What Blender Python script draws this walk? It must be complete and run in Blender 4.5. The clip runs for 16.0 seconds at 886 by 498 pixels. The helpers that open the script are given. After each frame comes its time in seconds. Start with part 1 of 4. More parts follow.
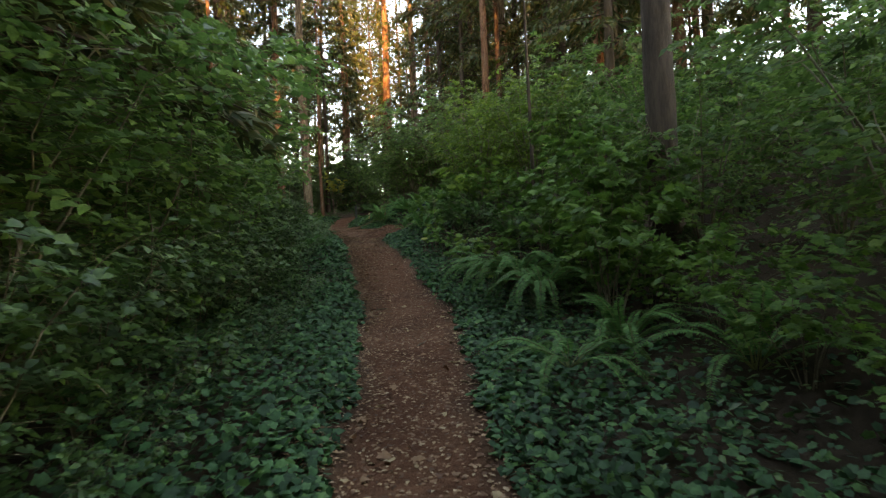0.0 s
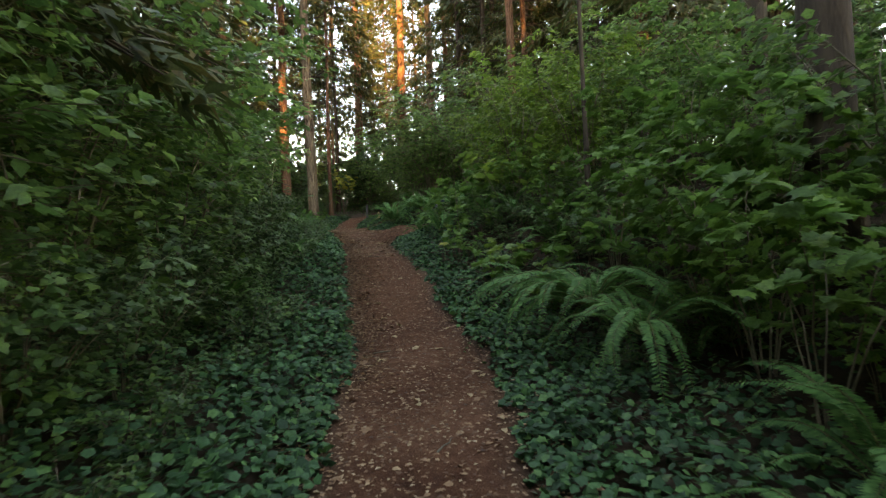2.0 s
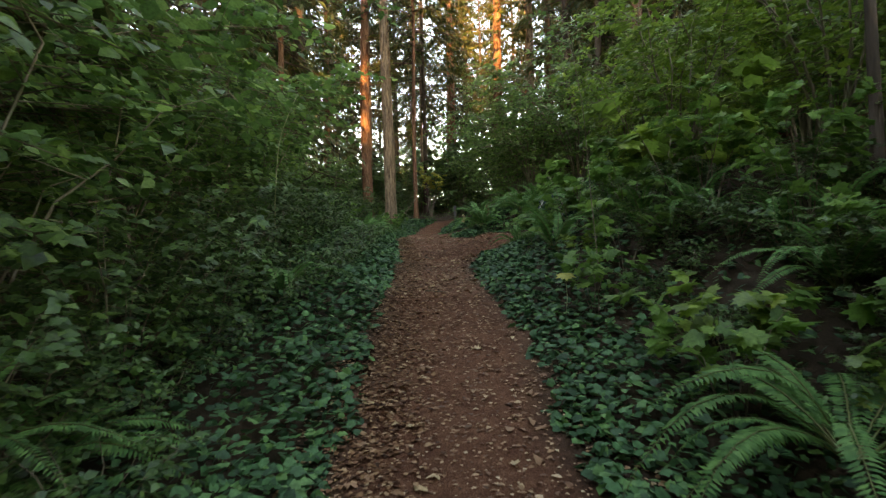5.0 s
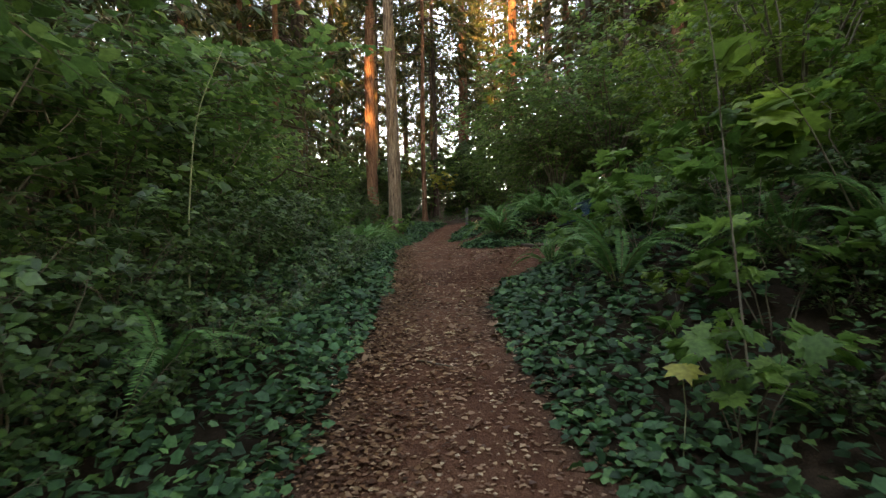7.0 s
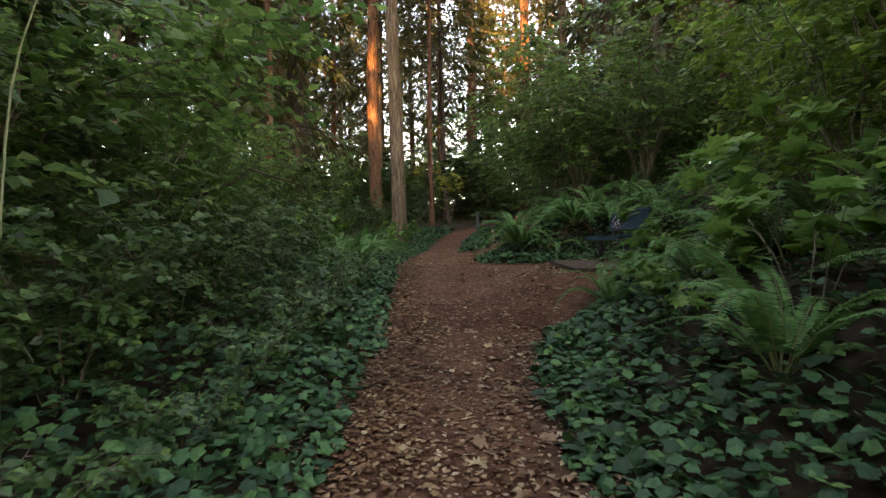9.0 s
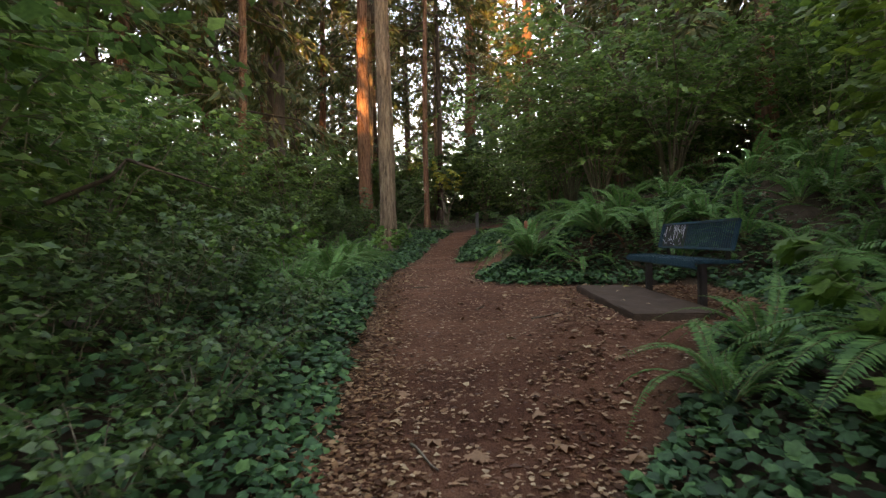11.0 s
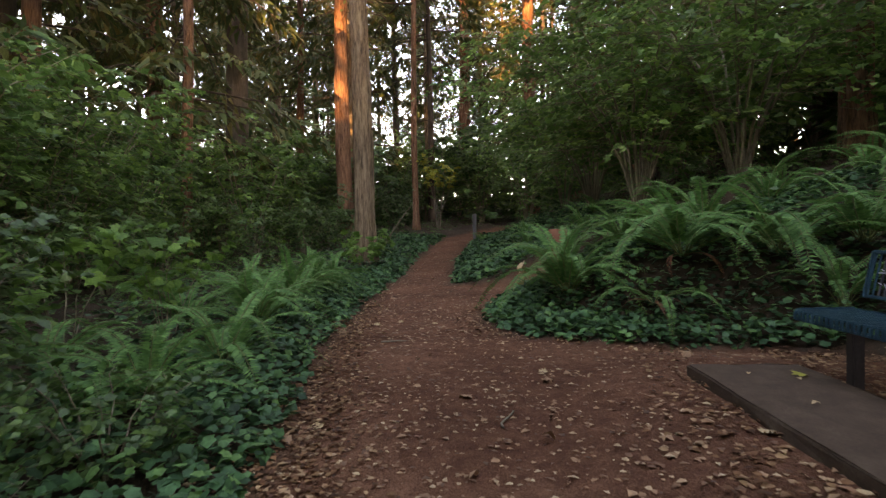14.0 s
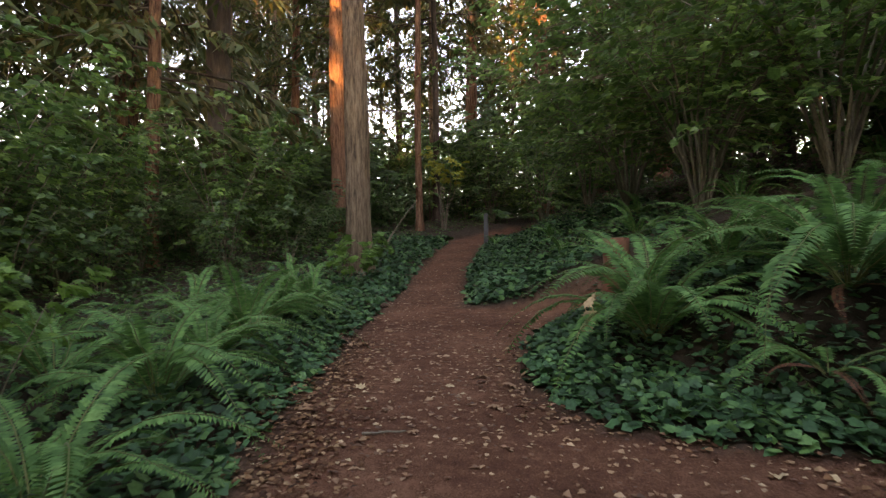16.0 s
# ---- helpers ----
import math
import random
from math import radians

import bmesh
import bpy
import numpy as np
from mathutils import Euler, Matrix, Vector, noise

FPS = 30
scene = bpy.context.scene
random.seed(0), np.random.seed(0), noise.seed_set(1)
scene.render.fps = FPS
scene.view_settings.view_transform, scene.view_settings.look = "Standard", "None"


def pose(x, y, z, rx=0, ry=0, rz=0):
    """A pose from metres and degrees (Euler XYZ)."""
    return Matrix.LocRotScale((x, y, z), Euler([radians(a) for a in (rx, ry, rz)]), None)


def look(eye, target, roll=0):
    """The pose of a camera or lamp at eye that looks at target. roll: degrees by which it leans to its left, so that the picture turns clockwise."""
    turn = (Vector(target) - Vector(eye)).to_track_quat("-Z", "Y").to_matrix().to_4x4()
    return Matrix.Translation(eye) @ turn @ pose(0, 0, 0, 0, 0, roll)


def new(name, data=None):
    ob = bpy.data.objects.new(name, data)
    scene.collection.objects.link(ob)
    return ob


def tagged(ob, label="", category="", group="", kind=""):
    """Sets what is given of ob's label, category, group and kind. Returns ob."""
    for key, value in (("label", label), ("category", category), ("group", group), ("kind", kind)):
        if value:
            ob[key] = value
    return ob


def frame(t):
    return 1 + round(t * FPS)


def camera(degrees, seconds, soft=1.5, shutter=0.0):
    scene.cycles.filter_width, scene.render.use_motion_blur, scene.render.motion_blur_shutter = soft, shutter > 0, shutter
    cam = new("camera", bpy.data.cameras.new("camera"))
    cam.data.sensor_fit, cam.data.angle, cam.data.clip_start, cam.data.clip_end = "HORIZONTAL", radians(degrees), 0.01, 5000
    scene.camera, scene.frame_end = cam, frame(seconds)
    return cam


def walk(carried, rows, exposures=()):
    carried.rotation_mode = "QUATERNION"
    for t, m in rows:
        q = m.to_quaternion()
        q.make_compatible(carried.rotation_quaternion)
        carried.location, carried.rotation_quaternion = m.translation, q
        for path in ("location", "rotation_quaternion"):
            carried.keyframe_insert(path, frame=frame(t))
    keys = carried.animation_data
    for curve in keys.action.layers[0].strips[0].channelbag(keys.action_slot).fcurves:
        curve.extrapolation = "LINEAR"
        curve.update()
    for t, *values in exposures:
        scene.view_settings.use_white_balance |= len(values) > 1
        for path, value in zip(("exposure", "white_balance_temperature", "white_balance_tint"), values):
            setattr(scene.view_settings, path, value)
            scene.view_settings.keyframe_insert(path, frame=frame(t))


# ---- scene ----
cam = camera(80.5, 16.0, 1.35, 0.25)
PATH = [
    (0, (0.728, -1.696, 2.073), (0.765, 0.303, 2.11), -2.5),
    (0.5, (0.713, -0.841, 2.085), (0.739, 1.158, 2.127), -2.5),
    (1, (0.654, 0.008, 2.149), (0.667, 2.007, 2.19), -2.6),
    (1.5, (0.658, 0.796, 2.242), (0.643, 2.795, 2.287), -2.4),
    (2, (0.606, 1.658, 2.3), (0.582, 3.658, 2.342), -2.3),
    (2.5, (0.604, 2.547, 2.352), (0.545, 4.546, 2.395), -2.5),
    (3, (0.558, 3.413, 2.404), (0.463, 5.41, 2.45), -2.2),
    (3.5, (0.494, 4.292, 2.451), (0.374, 6.288, 2.499), -2.1),
    (4, (0.423, 5.148, 2.517), (0.185, 7.133, 2.574), -1.9),
    (4.5, (0.349, 5.964, 2.627), (0.026, 7.937, 2.685), -1.6),
    (5, (0.319, 6.716, 2.761), (-0.067, 8.678, 2.824), -1.3),
    (7.5, (-0.232, 9.811, 3.28), (-0.671, 11.761, 3.341), -1.1),
    (8, (-0.359, 10.333, 3.366), (-0.81, 12.28, 3.426), -1.1),
    (8.5, (-0.51, 10.881, 3.442), (-0.968, 12.827, 3.505), -1.3),
    (9, (-0.637, 11.388, 3.574), (-1.095, 13.333, 3.641), -1.2),
    (11.5, (-1.247, 14.353, 4.053), (-1.689, 16.303, 4.106), -0.9),
    (12, (-1.385, 14.938, 4.124), (-1.82, 16.89, 4.175), -0.8),
    (12.5, (-1.49, 15.511, 4.198), (-1.926, 17.463, 4.248), -1.0),
    (13, (-1.614, 16.051, 4.248), (-2.045, 18.003, 4.297), -1.0),
    (13.5, (-1.744, 16.599, 4.318), (-2.165, 18.554, 4.366), -1.0),
    (14, (-1.868, 17.139, 4.424), (-2.286, 19.094, 4.473), -1.0),
    (14.5, (-2.025, 17.69, 4.502), (-2.444, 19.645, 4.55), -0.8),
    (15, (-2.163, 18.234, 4.558), (-2.584, 20.189, 4.604), -0.8),
    (15.5, (-2.314, 18.762, 4.624), (-2.74, 20.715, 4.669), -0.8),
    (16, (-2.476, 19.356, 4.681), (-2.905, 21.309, 4.723), -0.7),
]
EXPOSURES = [(0.0, 3.93, 11000, 23), (1.5, 4.1, 11100, 24), (3.0, 4.22, 11200, 25), (5.0, 4.2, 11200, 25), (7.5, 4.12, 11100, 31), (9.0, 4.2, 11100, 33), (12.0, 4.22, 11000, 35), (16.0, 4.24, 10700, 38)]
walk(cam, [(t, look(eye, target, roll)) for t, eye, target, roll in PATH], EXPOSURES)

# ---------------------------------------------------------------- light
sun_az = 175.0      # compass bearing of the low sun, behind the walker
sun_el = 10.0
to_sun = Vector((math.sin(radians(sun_az)) * math.cos(radians(sun_el)), math.cos(radians(sun_az)) * math.cos(radians(sun_el)), math.sin(radians(sun_el))))
world = bpy.data.worlds.new("sky")
scene.world = world
world.use_nodes = True
wn = world.node_tree.nodes
sky = wn.new("ShaderNodeTexSky")
sky.sky_type, sky.sun_disc = "NISHITA", False
sky.dust_density, sky.ozone_density = 0.2, 1.6
sky.sun_elevation, sky.sun_rotation = radians(sun_el), radians(sun_az)
world.node_tree.links.new(sky.outputs[0], wn["Background"].inputs[0])
wn["Background"].inputs[1].default_value = 0.15
sun_data = bpy.data.lights.new("sun", "SUN")
sun_data.energy, sun_data.angle, sun_data.color = 2.2, radians(0.5), (1.0, 0.69, 0.34)
sun = new("sun", sun_data)
sun.matrix_world = look(to_sun * 60, (0, 0, 0))


# ---------------------------------------------------------------- materials
def material(name):
    m = bpy.data.materials.new(name)
    m.use_nodes = True
    nt = m.node_tree
    return m, nt, nt.nodes["Principled BSDF"]


def node(nt, kind, **values):
    n = nt.nodes.new(kind)
    for key, v in values.items():
        n.inputs[key].default_value = v
    return n


def ramp(nt, stops):
    r = nt.nodes.new("ShaderNodeValToRGB")
    el = r.color_ramp.elements
    while len(el) < len(stops):
        el.new(0.5)
    for e, (p, c) in zip(el, stops):
        e.position, e.color = p, (*c, 1)
    return r


def leaf_material(name, colours, rough=0.45, through_light=0.25, bump=0.0, spec=0.5):
    """Leaves: each one takes its own colour, with blotches over it; some light comes through."""
    m, nt, b = material(name)
    geo = nt.nodes.new("ShaderNodeNewGeometry")
    k = len(colours)
    r = ramp(nt, [(i / max(1, k - 1), c) for i, c in enumerate(colours)])
    nt.links.new(geo.outputs["Random Per Island"], r.inputs[0])
    co = nt.nodes.new("ShaderNodeTexCoord")
    nz = node(nt, "ShaderNodeTexNoise", Scale=35.0, Detail=3.0)
    nt.links.new(co.outputs["Object"], nz.inputs["Vector"])
    mr = node(nt, "ShaderNodeMapRange")
    mr.inputs["From Min"].default_value, mr.inputs["From Max"].default_value = 0.3, 0.7
    mr.inputs["To Min"].default_value, mr.inputs["To Max"].default_value = 0.7, 1.25
    nt.links.new(nz.outputs[0], mr.inputs[0])
    big = node(nt, "ShaderNodeTexNoise", Scale=0.9, Detail=2.0)
    nt.links.new(co.outputs["Object"], big.inputs["Vector"])
    mr2 = node(nt, "ShaderNodeMapRange")
    mr2.inputs["From Min"].default_value, mr2.inputs["From Max"].default_value = 0.3, 0.7
    mr2.inputs["To Min"].default_value, mr2.inputs["To Max"].default_value = 0.75, 1.2
    nt.links.new(big.outputs[0], mr2.inputs[0])
    mul = nt.nodes.new("ShaderNodeMath")
    mul.operation = "MULTIPLY"
    nt.links.new(mr.outputs[0], mul.inputs[0])
    nt.links.new(mr2.outputs[0], mul.inputs[1])
    sc = nt.nodes.new("ShaderNodeVectorMath")
    sc.operation = "SCALE"
    nt.links.new(r.outputs[0], sc.inputs[0])
    nt.links.new(mul.outputs[0], sc.inputs["Scale"])
    nt.links.new(sc.outputs[0], b.inputs["Base Color"])
    b.inputs["Roughness"].default_value = rough
    b.inputs["Specular IOR Level"].default_value = spec
    if through_light:
        tl = nt.nodes.new("ShaderNodeBsdfTranslucent")
        nt.links.new(sc.outputs[0], tl.inputs[0])
        mix = nt.nodes.new("ShaderNodeMixShader")
        mix.inputs[0].default_value = through_light
        nt.links.new(b.outputs[0], mix.inputs[1])
        nt.links.new(tl.outputs[0], mix.inputs[2])
        nt.links.new(mix.outputs[0], nt.nodes["Material Output"].inputs[0])
    return m


def rough_material(name, stops, scale=6.0, stretch=(1, 1, 1), rough=0.9, bump=0.5, distance=0.02, fine=40.0, metallic=0.0):
    """Bark, soil, stone: two scales of noise in the colour, relief from both."""
    m, nt, b = material(name)
    co = nt.nodes.new("ShaderNodeTexCoord")
    mp = nt.nodes.new("ShaderNodeMapping")
    mp.inputs["Scale"].default_value = stretch
    nt.links.new(co.outputs["Object"], mp.inputs[0])
    a = node(nt, "ShaderNodeTexNoise", Scale=scale, Detail=6.0, Roughness=0.65)
    f = node(nt, "ShaderNodeTexNoise", Scale=fine, Detail=4.0, Roughness=0.7)
    for n in (a, f):
        nt.links.new(mp.outputs[0], n.inputs["Vector"])
    mx = nt.nodes.new("ShaderNodeMix")
    mx.inputs[0].default_value = 0.4
    nt.links.new(a.outputs[0], mx.inputs[2])
    nt.links.new(f.outputs[0], mx.inputs[3])
    r = ramp(nt, stops)
    nt.links.new(mx.outputs[0], r.inputs[0])
    nt.links.new(r.outputs[0], b.inputs["Base Color"])
    bp = node(nt, "ShaderNodeBump", Strength=bump, Distance=distance)
    nt.links.new(mx.outputs[0], bp.inputs["Height"])
    nt.links.new(bp.outputs[0], b.inputs["Normal"])
    b.inputs["Roughness"].default_value, b.inputs["Metallic"].default_value = rough, metallic
    b.inputs["Specular IOR Level"].default_value = 0.25
    return m


IVY = leaf_material("ivy_leaf", [(0.012, 0.045, 0.019), (0.023, 0.085, 0.034), (0.038, 0.13, 0.05), (0.08, 0.2, 0.06)], 0.55, 0.2, spec=0.25)
BUSH = leaf_material("bush_leaf", [(0.025, 0.07, 0.02), (0.042, 0.11, 0.03), (0.06, 0.15, 0.038), (0.1, 0.2, 0.045)], 0.45, 0.3)
HAZEL = leaf_material("hazel_leaf", [(0.05, 0.125, 0.034), (0.08, 0.185, 0.047), (0.12, 0.245, 0.062), (0.21, 0.35, 0.09)], 0.4, 0.55, spec=0.45)
LIGHT = leaf_material("sunny_bush_leaf", [(0.09, 0.17, 0.03), (0.13, 0.24, 0.04), (0.17, 0.3, 0.05), (0.25, 0.36, 0.06)], 0.4, 0.55, spec=0.6)
MAPLE = leaf_material("maple_leaf", [(0.06, 0.16, 0.035), (0.1, 0.23, 0.05), (0.15, 0.29, 0.06)], 0.5, 0.5, spec=0.3)
YELLOW = leaf_material("yellowing_leaf", [(0.28, 0.3, 0.05), (0.42, 0.38, 0.06), (0.2, 0.28, 0.05)], 0.55, 0.35)
FERN = leaf_material("fern_frond", [(0.05, 0.168, 0.05), (0.08, 0.235, 0.068), (0.13, 0.31, 0.09)], 0.6, 0.4, spec=0.25)
DEADFERN = leaf_material("withered_frond", [(0.1, 0.035, 0.018), (0.18, 0.06, 0.028), (0.25, 0.1, 0.045)], 0.7, 0.15)
NEEDLE = leaf_material("conifer_needles", [(0.035, 0.06, 0.016), (0.055, 0.085, 0.02), (0.085, 0.1, 0.026), (0.15, 0.11, 0.035)], 0.6, 0.3)
LITTER = leaf_material("dead_leaf", [(0.1, 0.042, 0.022), (0.19, 0.085, 0.04), (0.28, 0.14, 0.07), (0.37, 0.21, 0.11), (0.52, 0.36, 0.21)], 0.7, 0.1)
DRIFT = leaf_material("drifted_leaf", [(0.055, 0.023, 0.012), (0.1, 0.042, 0.02), (0.17, 0.075, 0.035), (0.24, 0.125, 0.06), (0.36, 0.22, 0.12)], 0.75, 0.1, spec=0.2)
PALE = leaf_material("pale_dead_leaf", [(0.48, 0.32, 0.16), (0.56, 0.4, 0.22)], 0.7, 0.15)
BARK = rough_material("grey_brown_bark", [(0.36, (0.03, 0.02, 0.013)), (0.47, (0.13, 0.085, 0.052)), (0.56, (0.21, 0.145, 0.09)), (0.7, (0.3, 0.22, 0.145))], 13, (1, 1, 0.14), 0.92, 1.0, 0.09, 34)
REDBARK = rough_material("red_brown_bark", [(0.36, (0.035, 0.016, 0.009)), (0.47, (0.14, 0.065, 0.036)), (0.56, (0.21, 0.105, 0.06)), (0.7, (0.3, 0.17, 0.1))], 13, (1, 1, 0.14), 0.92, 1.0, 0.09, 34)
DARKBARK = rough_material("dark_bark", [(0.3, (0.03, 0.022, 0.016)), (0.6, (0.1, 0.07, 0.05)), (0.8, (0.16, 0.12, 0.09))], 8, (1, 1, 0.15), 0.92, 0.9, 0.04, 30)
TWIG = rough_material("shrub_stem", [(0.3, (0.09, 0.07, 0.045)), (0.7, (0.24, 0.2, 0.14))], 20, (1, 1, 0.2), 0.8, 0.4, 0.005, 80)
CANE = rough_material("green_cane", [(0.3, (0.2, 0.22, 0.1)), (0.7, (0.36, 0.36, 0.2))], 20, (1, 1, 0.2), 0.6, 0.3, 0.004, 80)
STALK = rough_material("frond_stalk", [(0.3, (0.07, 0.1, 0.03)), (0.7, (0.16, 0.17, 0.06))], 20, (1, 1, 1), 0.6, 0.2, 0.003, 80)
CONCRETE = rough_material("worn_concrete", [(0.3, (0.036, 0.022, 0.013)), (0.52, (0.067, 0.041, 0.026)), (0.75, (0.115, 0.08, 0.053))], 5, (1, 1, 1), 0.85, 0.25, 0.01, 60)
CUTWOOD = rough_material("cut_wood", [(0.3, (0.09, 0.03, 0.016)), (0.6, (0.22, 0.085, 0.045)), (0.8, (0.34, 0.17, 0.09))], 8, (1, 1, 0.3), 0.8, 0.5, 0.02, 50)
GREYWOOD = rough_material("weathered_post", [(0.3, (0.06, 0.06, 0.055)), (0.7, (0.16, 0.16, 0.15))], 10, (1, 1, 0.15), 0.85, 0.4, 0.01, 60)
BLUE = rough_material("chipped_blue_coating", [(0.3, (0.006, 0.016, 0.022)), (0.5, (0.011, 0.05, 0.066)), (0.72, (0.026, 0.105, 0.135))], 5, (1, 1, 1), 0.45, 0.15, 0.002, 90)
BROWNCOAT = rough_material("dark_bench_leg", [(0.3, (0.02, 0.016, 0.014)), (0.7, (0.06, 0.045, 0.04))], 8, (1, 1, 1), 0.6, 0.2, 0.003, 80)
BARE = rough_material("scratched_off_coating", [(0.35, (0.03, 0.028, 0.03)), (0.55, (0.065, 0.06, 0.062)), (0.7, (0.22, 0.2, 0.2))], 14, (1, 1, 1), 0.6, 0.3, 0.003, 90)
CHALK = rough_material("pale_scribble", [(0.3, (0.45, 0.42, 0.44)), (0.7, (0.7, 0.68, 0.7))], 20, (1, 1, 1), 0.8, 0.1, 0.002, 90)


def ground_material():
    """Trodden earth where the trail runs, dark humus and rotting leaves beside it."""
    m, nt, b = material("forest_ground")
    co = nt.nodes.new("ShaderNodeTexCoord")
    at = nt.nodes.new("ShaderNodeAttribute")
    at.attribute_name = "trodden"
    big = node(nt, "ShaderNodeTexNoise", Scale=0.8, Detail=5.0, Roughness=0.6)
    mid = node(nt, "ShaderNodeTexNoise", Scale=9.0, Detail=6.0, Roughness=0.7)
    fin = node(nt, "ShaderNodeTexNoise", Scale=90.0, Detail=4.0, Roughness=0.7)
    vor = node(nt, "ShaderNodeTexVoronoi", Scale=46.0)
    for n in (big, mid, fin, vor):
        nt.links.new(co.outputs["Object"], n.inputs["Vector"])
    m1 = nt.nodes.new("ShaderNodeMix")
    m1.inputs[0].default_value = 0.5
    nt.links.new(big.outputs[0], m1.inputs[2])
    nt.links.new(mid.outputs[0], m1.inputs[3])
    m2 = nt.nodes.new("ShaderNodeMix")
    m2.inputs[0].default_value = 0.4
    nt.links.new(m1.outputs[0], m2.inputs[2])
    nt.links.new(fin.outputs[0], m2.inputs[3])
    soil = ramp(nt, [(0.38, (0.05, 0.018, 0.01)), (0.5, (0.14, 0.056, 0.031)), (0.61, (0.26, 0.12, 0.07))])
    humus = ramp(nt, [(0.32, (0.02, 0.014, 0.009)), (0.5, (0.05, 0.034, 0.022)), (0.7, (0.12, 0.075, 0.045))])
    nt.links.new(m2.outputs[0], soil.inputs[0])
    nt.links.new(m2.outputs[0], humus.inputs[0])
    bits = ramp(nt, [(0.0, (0.8, 0.8, 0.8)), (0.16, (0, 0, 0))])
    nt.links.new(vor.outputs["Distance"], bits.inputs[0])
    fleck = nt.nodes.new("ShaderNodeMix")
    fleck.data_type = "RGBA"
    fleck.inputs[7].default_value = (0.34, 0.22, 0.13, 1)
    nt.links.new(bits.outputs[0], fleck.inputs[0])
    nt.links.new(soil.outputs[0], fleck.inputs[6])
    mx = nt.nodes.new("ShaderNodeMix")
    mx.data_type = "RGBA"
    nt.links.new(at.outputs["Fac"], mx.inputs[0])
    nt.links.new(humus.outputs[0], mx.inputs[6])
    nt.links.new(fleck.outputs[2], mx.inputs[7])
    nt.links.new(mx.outputs[2], b.inputs["Base Color"])
    bp = node(nt, "ShaderNodeBump", Strength=1.0, Distance=0.05)
    nt.links.new(m2.outputs[0], bp.inputs["Height"])
    nt.links.new(bp.outputs[0], b.inputs["Normal"])
    b.inputs["Roughness"].default_value = 0.95
    b.inputs["Specular IOR Level"].default_value = 0.15
    return m


GROUND = ground_material()


# ---------------------------------------------------------------- the lie of the land
def trail_z(y):
    return np.interp(y, (-40, -12, -1.7, 2, 6.9, 8.2, 9.7, 13.1, 15.1, 17.3, 20, 22.8, 29.6, 36, 45, 70, 120, 400),
                     (-4, -0.6, 0.42, 0.66, 0.98, 1.13, 1.4, 2.4, 2.68, 2.99, 3.32, 3.58, 4.2, 5.2, 6.4, 9.5, 17, 22))


def left_edge(y):
    return np.interp(y, (-20, 0, 3.5, 5.9, 7.9, 9.5, 10.9, 13, 14.5, 15.8, 17.7, 20, 22, 23.3, 25.3, 27, 30.5, 34, 37, 41, 50),
                     (0.5, 0.15, -0.05, -0.36, -0.56, -0.85, -1.15, -1.65, -1.95, -2.2, -2.8, -3.5, -4.1, -4.45, -4.85, -5.0, -5.55, -5.9, -6.0, -5, 0))


def right_edge(y):
    return np.interp(y, (-20, 0, 3.5, 5.7, 8, 9.8, 10.5, 11.8, 13.2, 14.9, 16.3, 17.4, 18.3, 18.9, 19.4, 22.1, 22.4, 22.55, 22.8, 23.6, 25.5, 25.9, 26.0, 26.8, 27, 31.5, 34, 37, 41, 50),
                     (1.5, 1.2, 1.0, 1.05, 0.93, 0.57, 0.3, 0.05, -0.45, -0.87, -0.95, -0.35, 0.0, 0.5, 1.0, 1.0, 0.0, -1.2, -2.25, -2.8, -2.8, -2.5, -1.0, -1.0, -3.9, -4.55, -4.7, -4.7, -3.6, 1.4))


def wobble(x, y, f=1.0):
    return np.sin(2.1 * f * x + 1.3 * f * y) * 0.5 + np.sin(3.7 * f * y - 2.9 * f * x + 1.7) * 0.3 + np.sin(7.3 * f * x + 6.1 * f * y + 0.4) * 0.2


def off_trail(x, y):
    """Metres outside the trail's edge (below zero on it)."""
    w = 0.09 * wobble(x, y, 1.5)
    return np.maximum(left_edge(y) - x, x - right_edge(y)) + w


def bank(x, y):
    """How the ground rises to the right of the trail and lies beside it on the left."""
    base = np.interp(y, (-20, 5, 9, 11.5, 13.5, 16, 18, 22.5, 24, 27, 31), (4.0, 2.9, 2.2, 1.2, -0.2, -0.9, 0.1, 0.1, -2.6, -3.6, -4.2))
    d = np.maximum(0, x - np.maximum(base, np.minimum(right_edge(y), base + 1.0)))
    up = 0.42 * d * np.minimum(1, d / 1.5)
    up = 3.6 * (1 - np.exp(-up / 3.6))
    dl = np.maximum(0, left_edge(y) - x)
    return up + 0.06 * np.minimum(dl, 3) - 0.03 * np.clip(dl - 6, 0, 60)


def ground_z(x, y):
    x, y = np.asarray(x, float), np.asarray(y, float)
    o = np.clip(off_trail(x, y) / 0.25, 0, 1)
    crown = 0.015 * wobble(x, y, 1.3) + o * (0.05 + 0.04 * wobble(x, y, 0.7))
    z = trail_z(y) + bank(x, y) + crown
    level = 3.575 - 0.045 * (21.4 - y) + 0.02 * wobble(x, y, 1.2)
    w = np.clip((x + 2.0) / 1.0, 0, 1) * np.clip((y - 16.8) / 1.6, 0, 1) * np.clip((22.5 - y) / 0.7, 0, 1) * np.clip((1.6 - x) / 0.8, 0, 1)
    return z + w * (level - z)


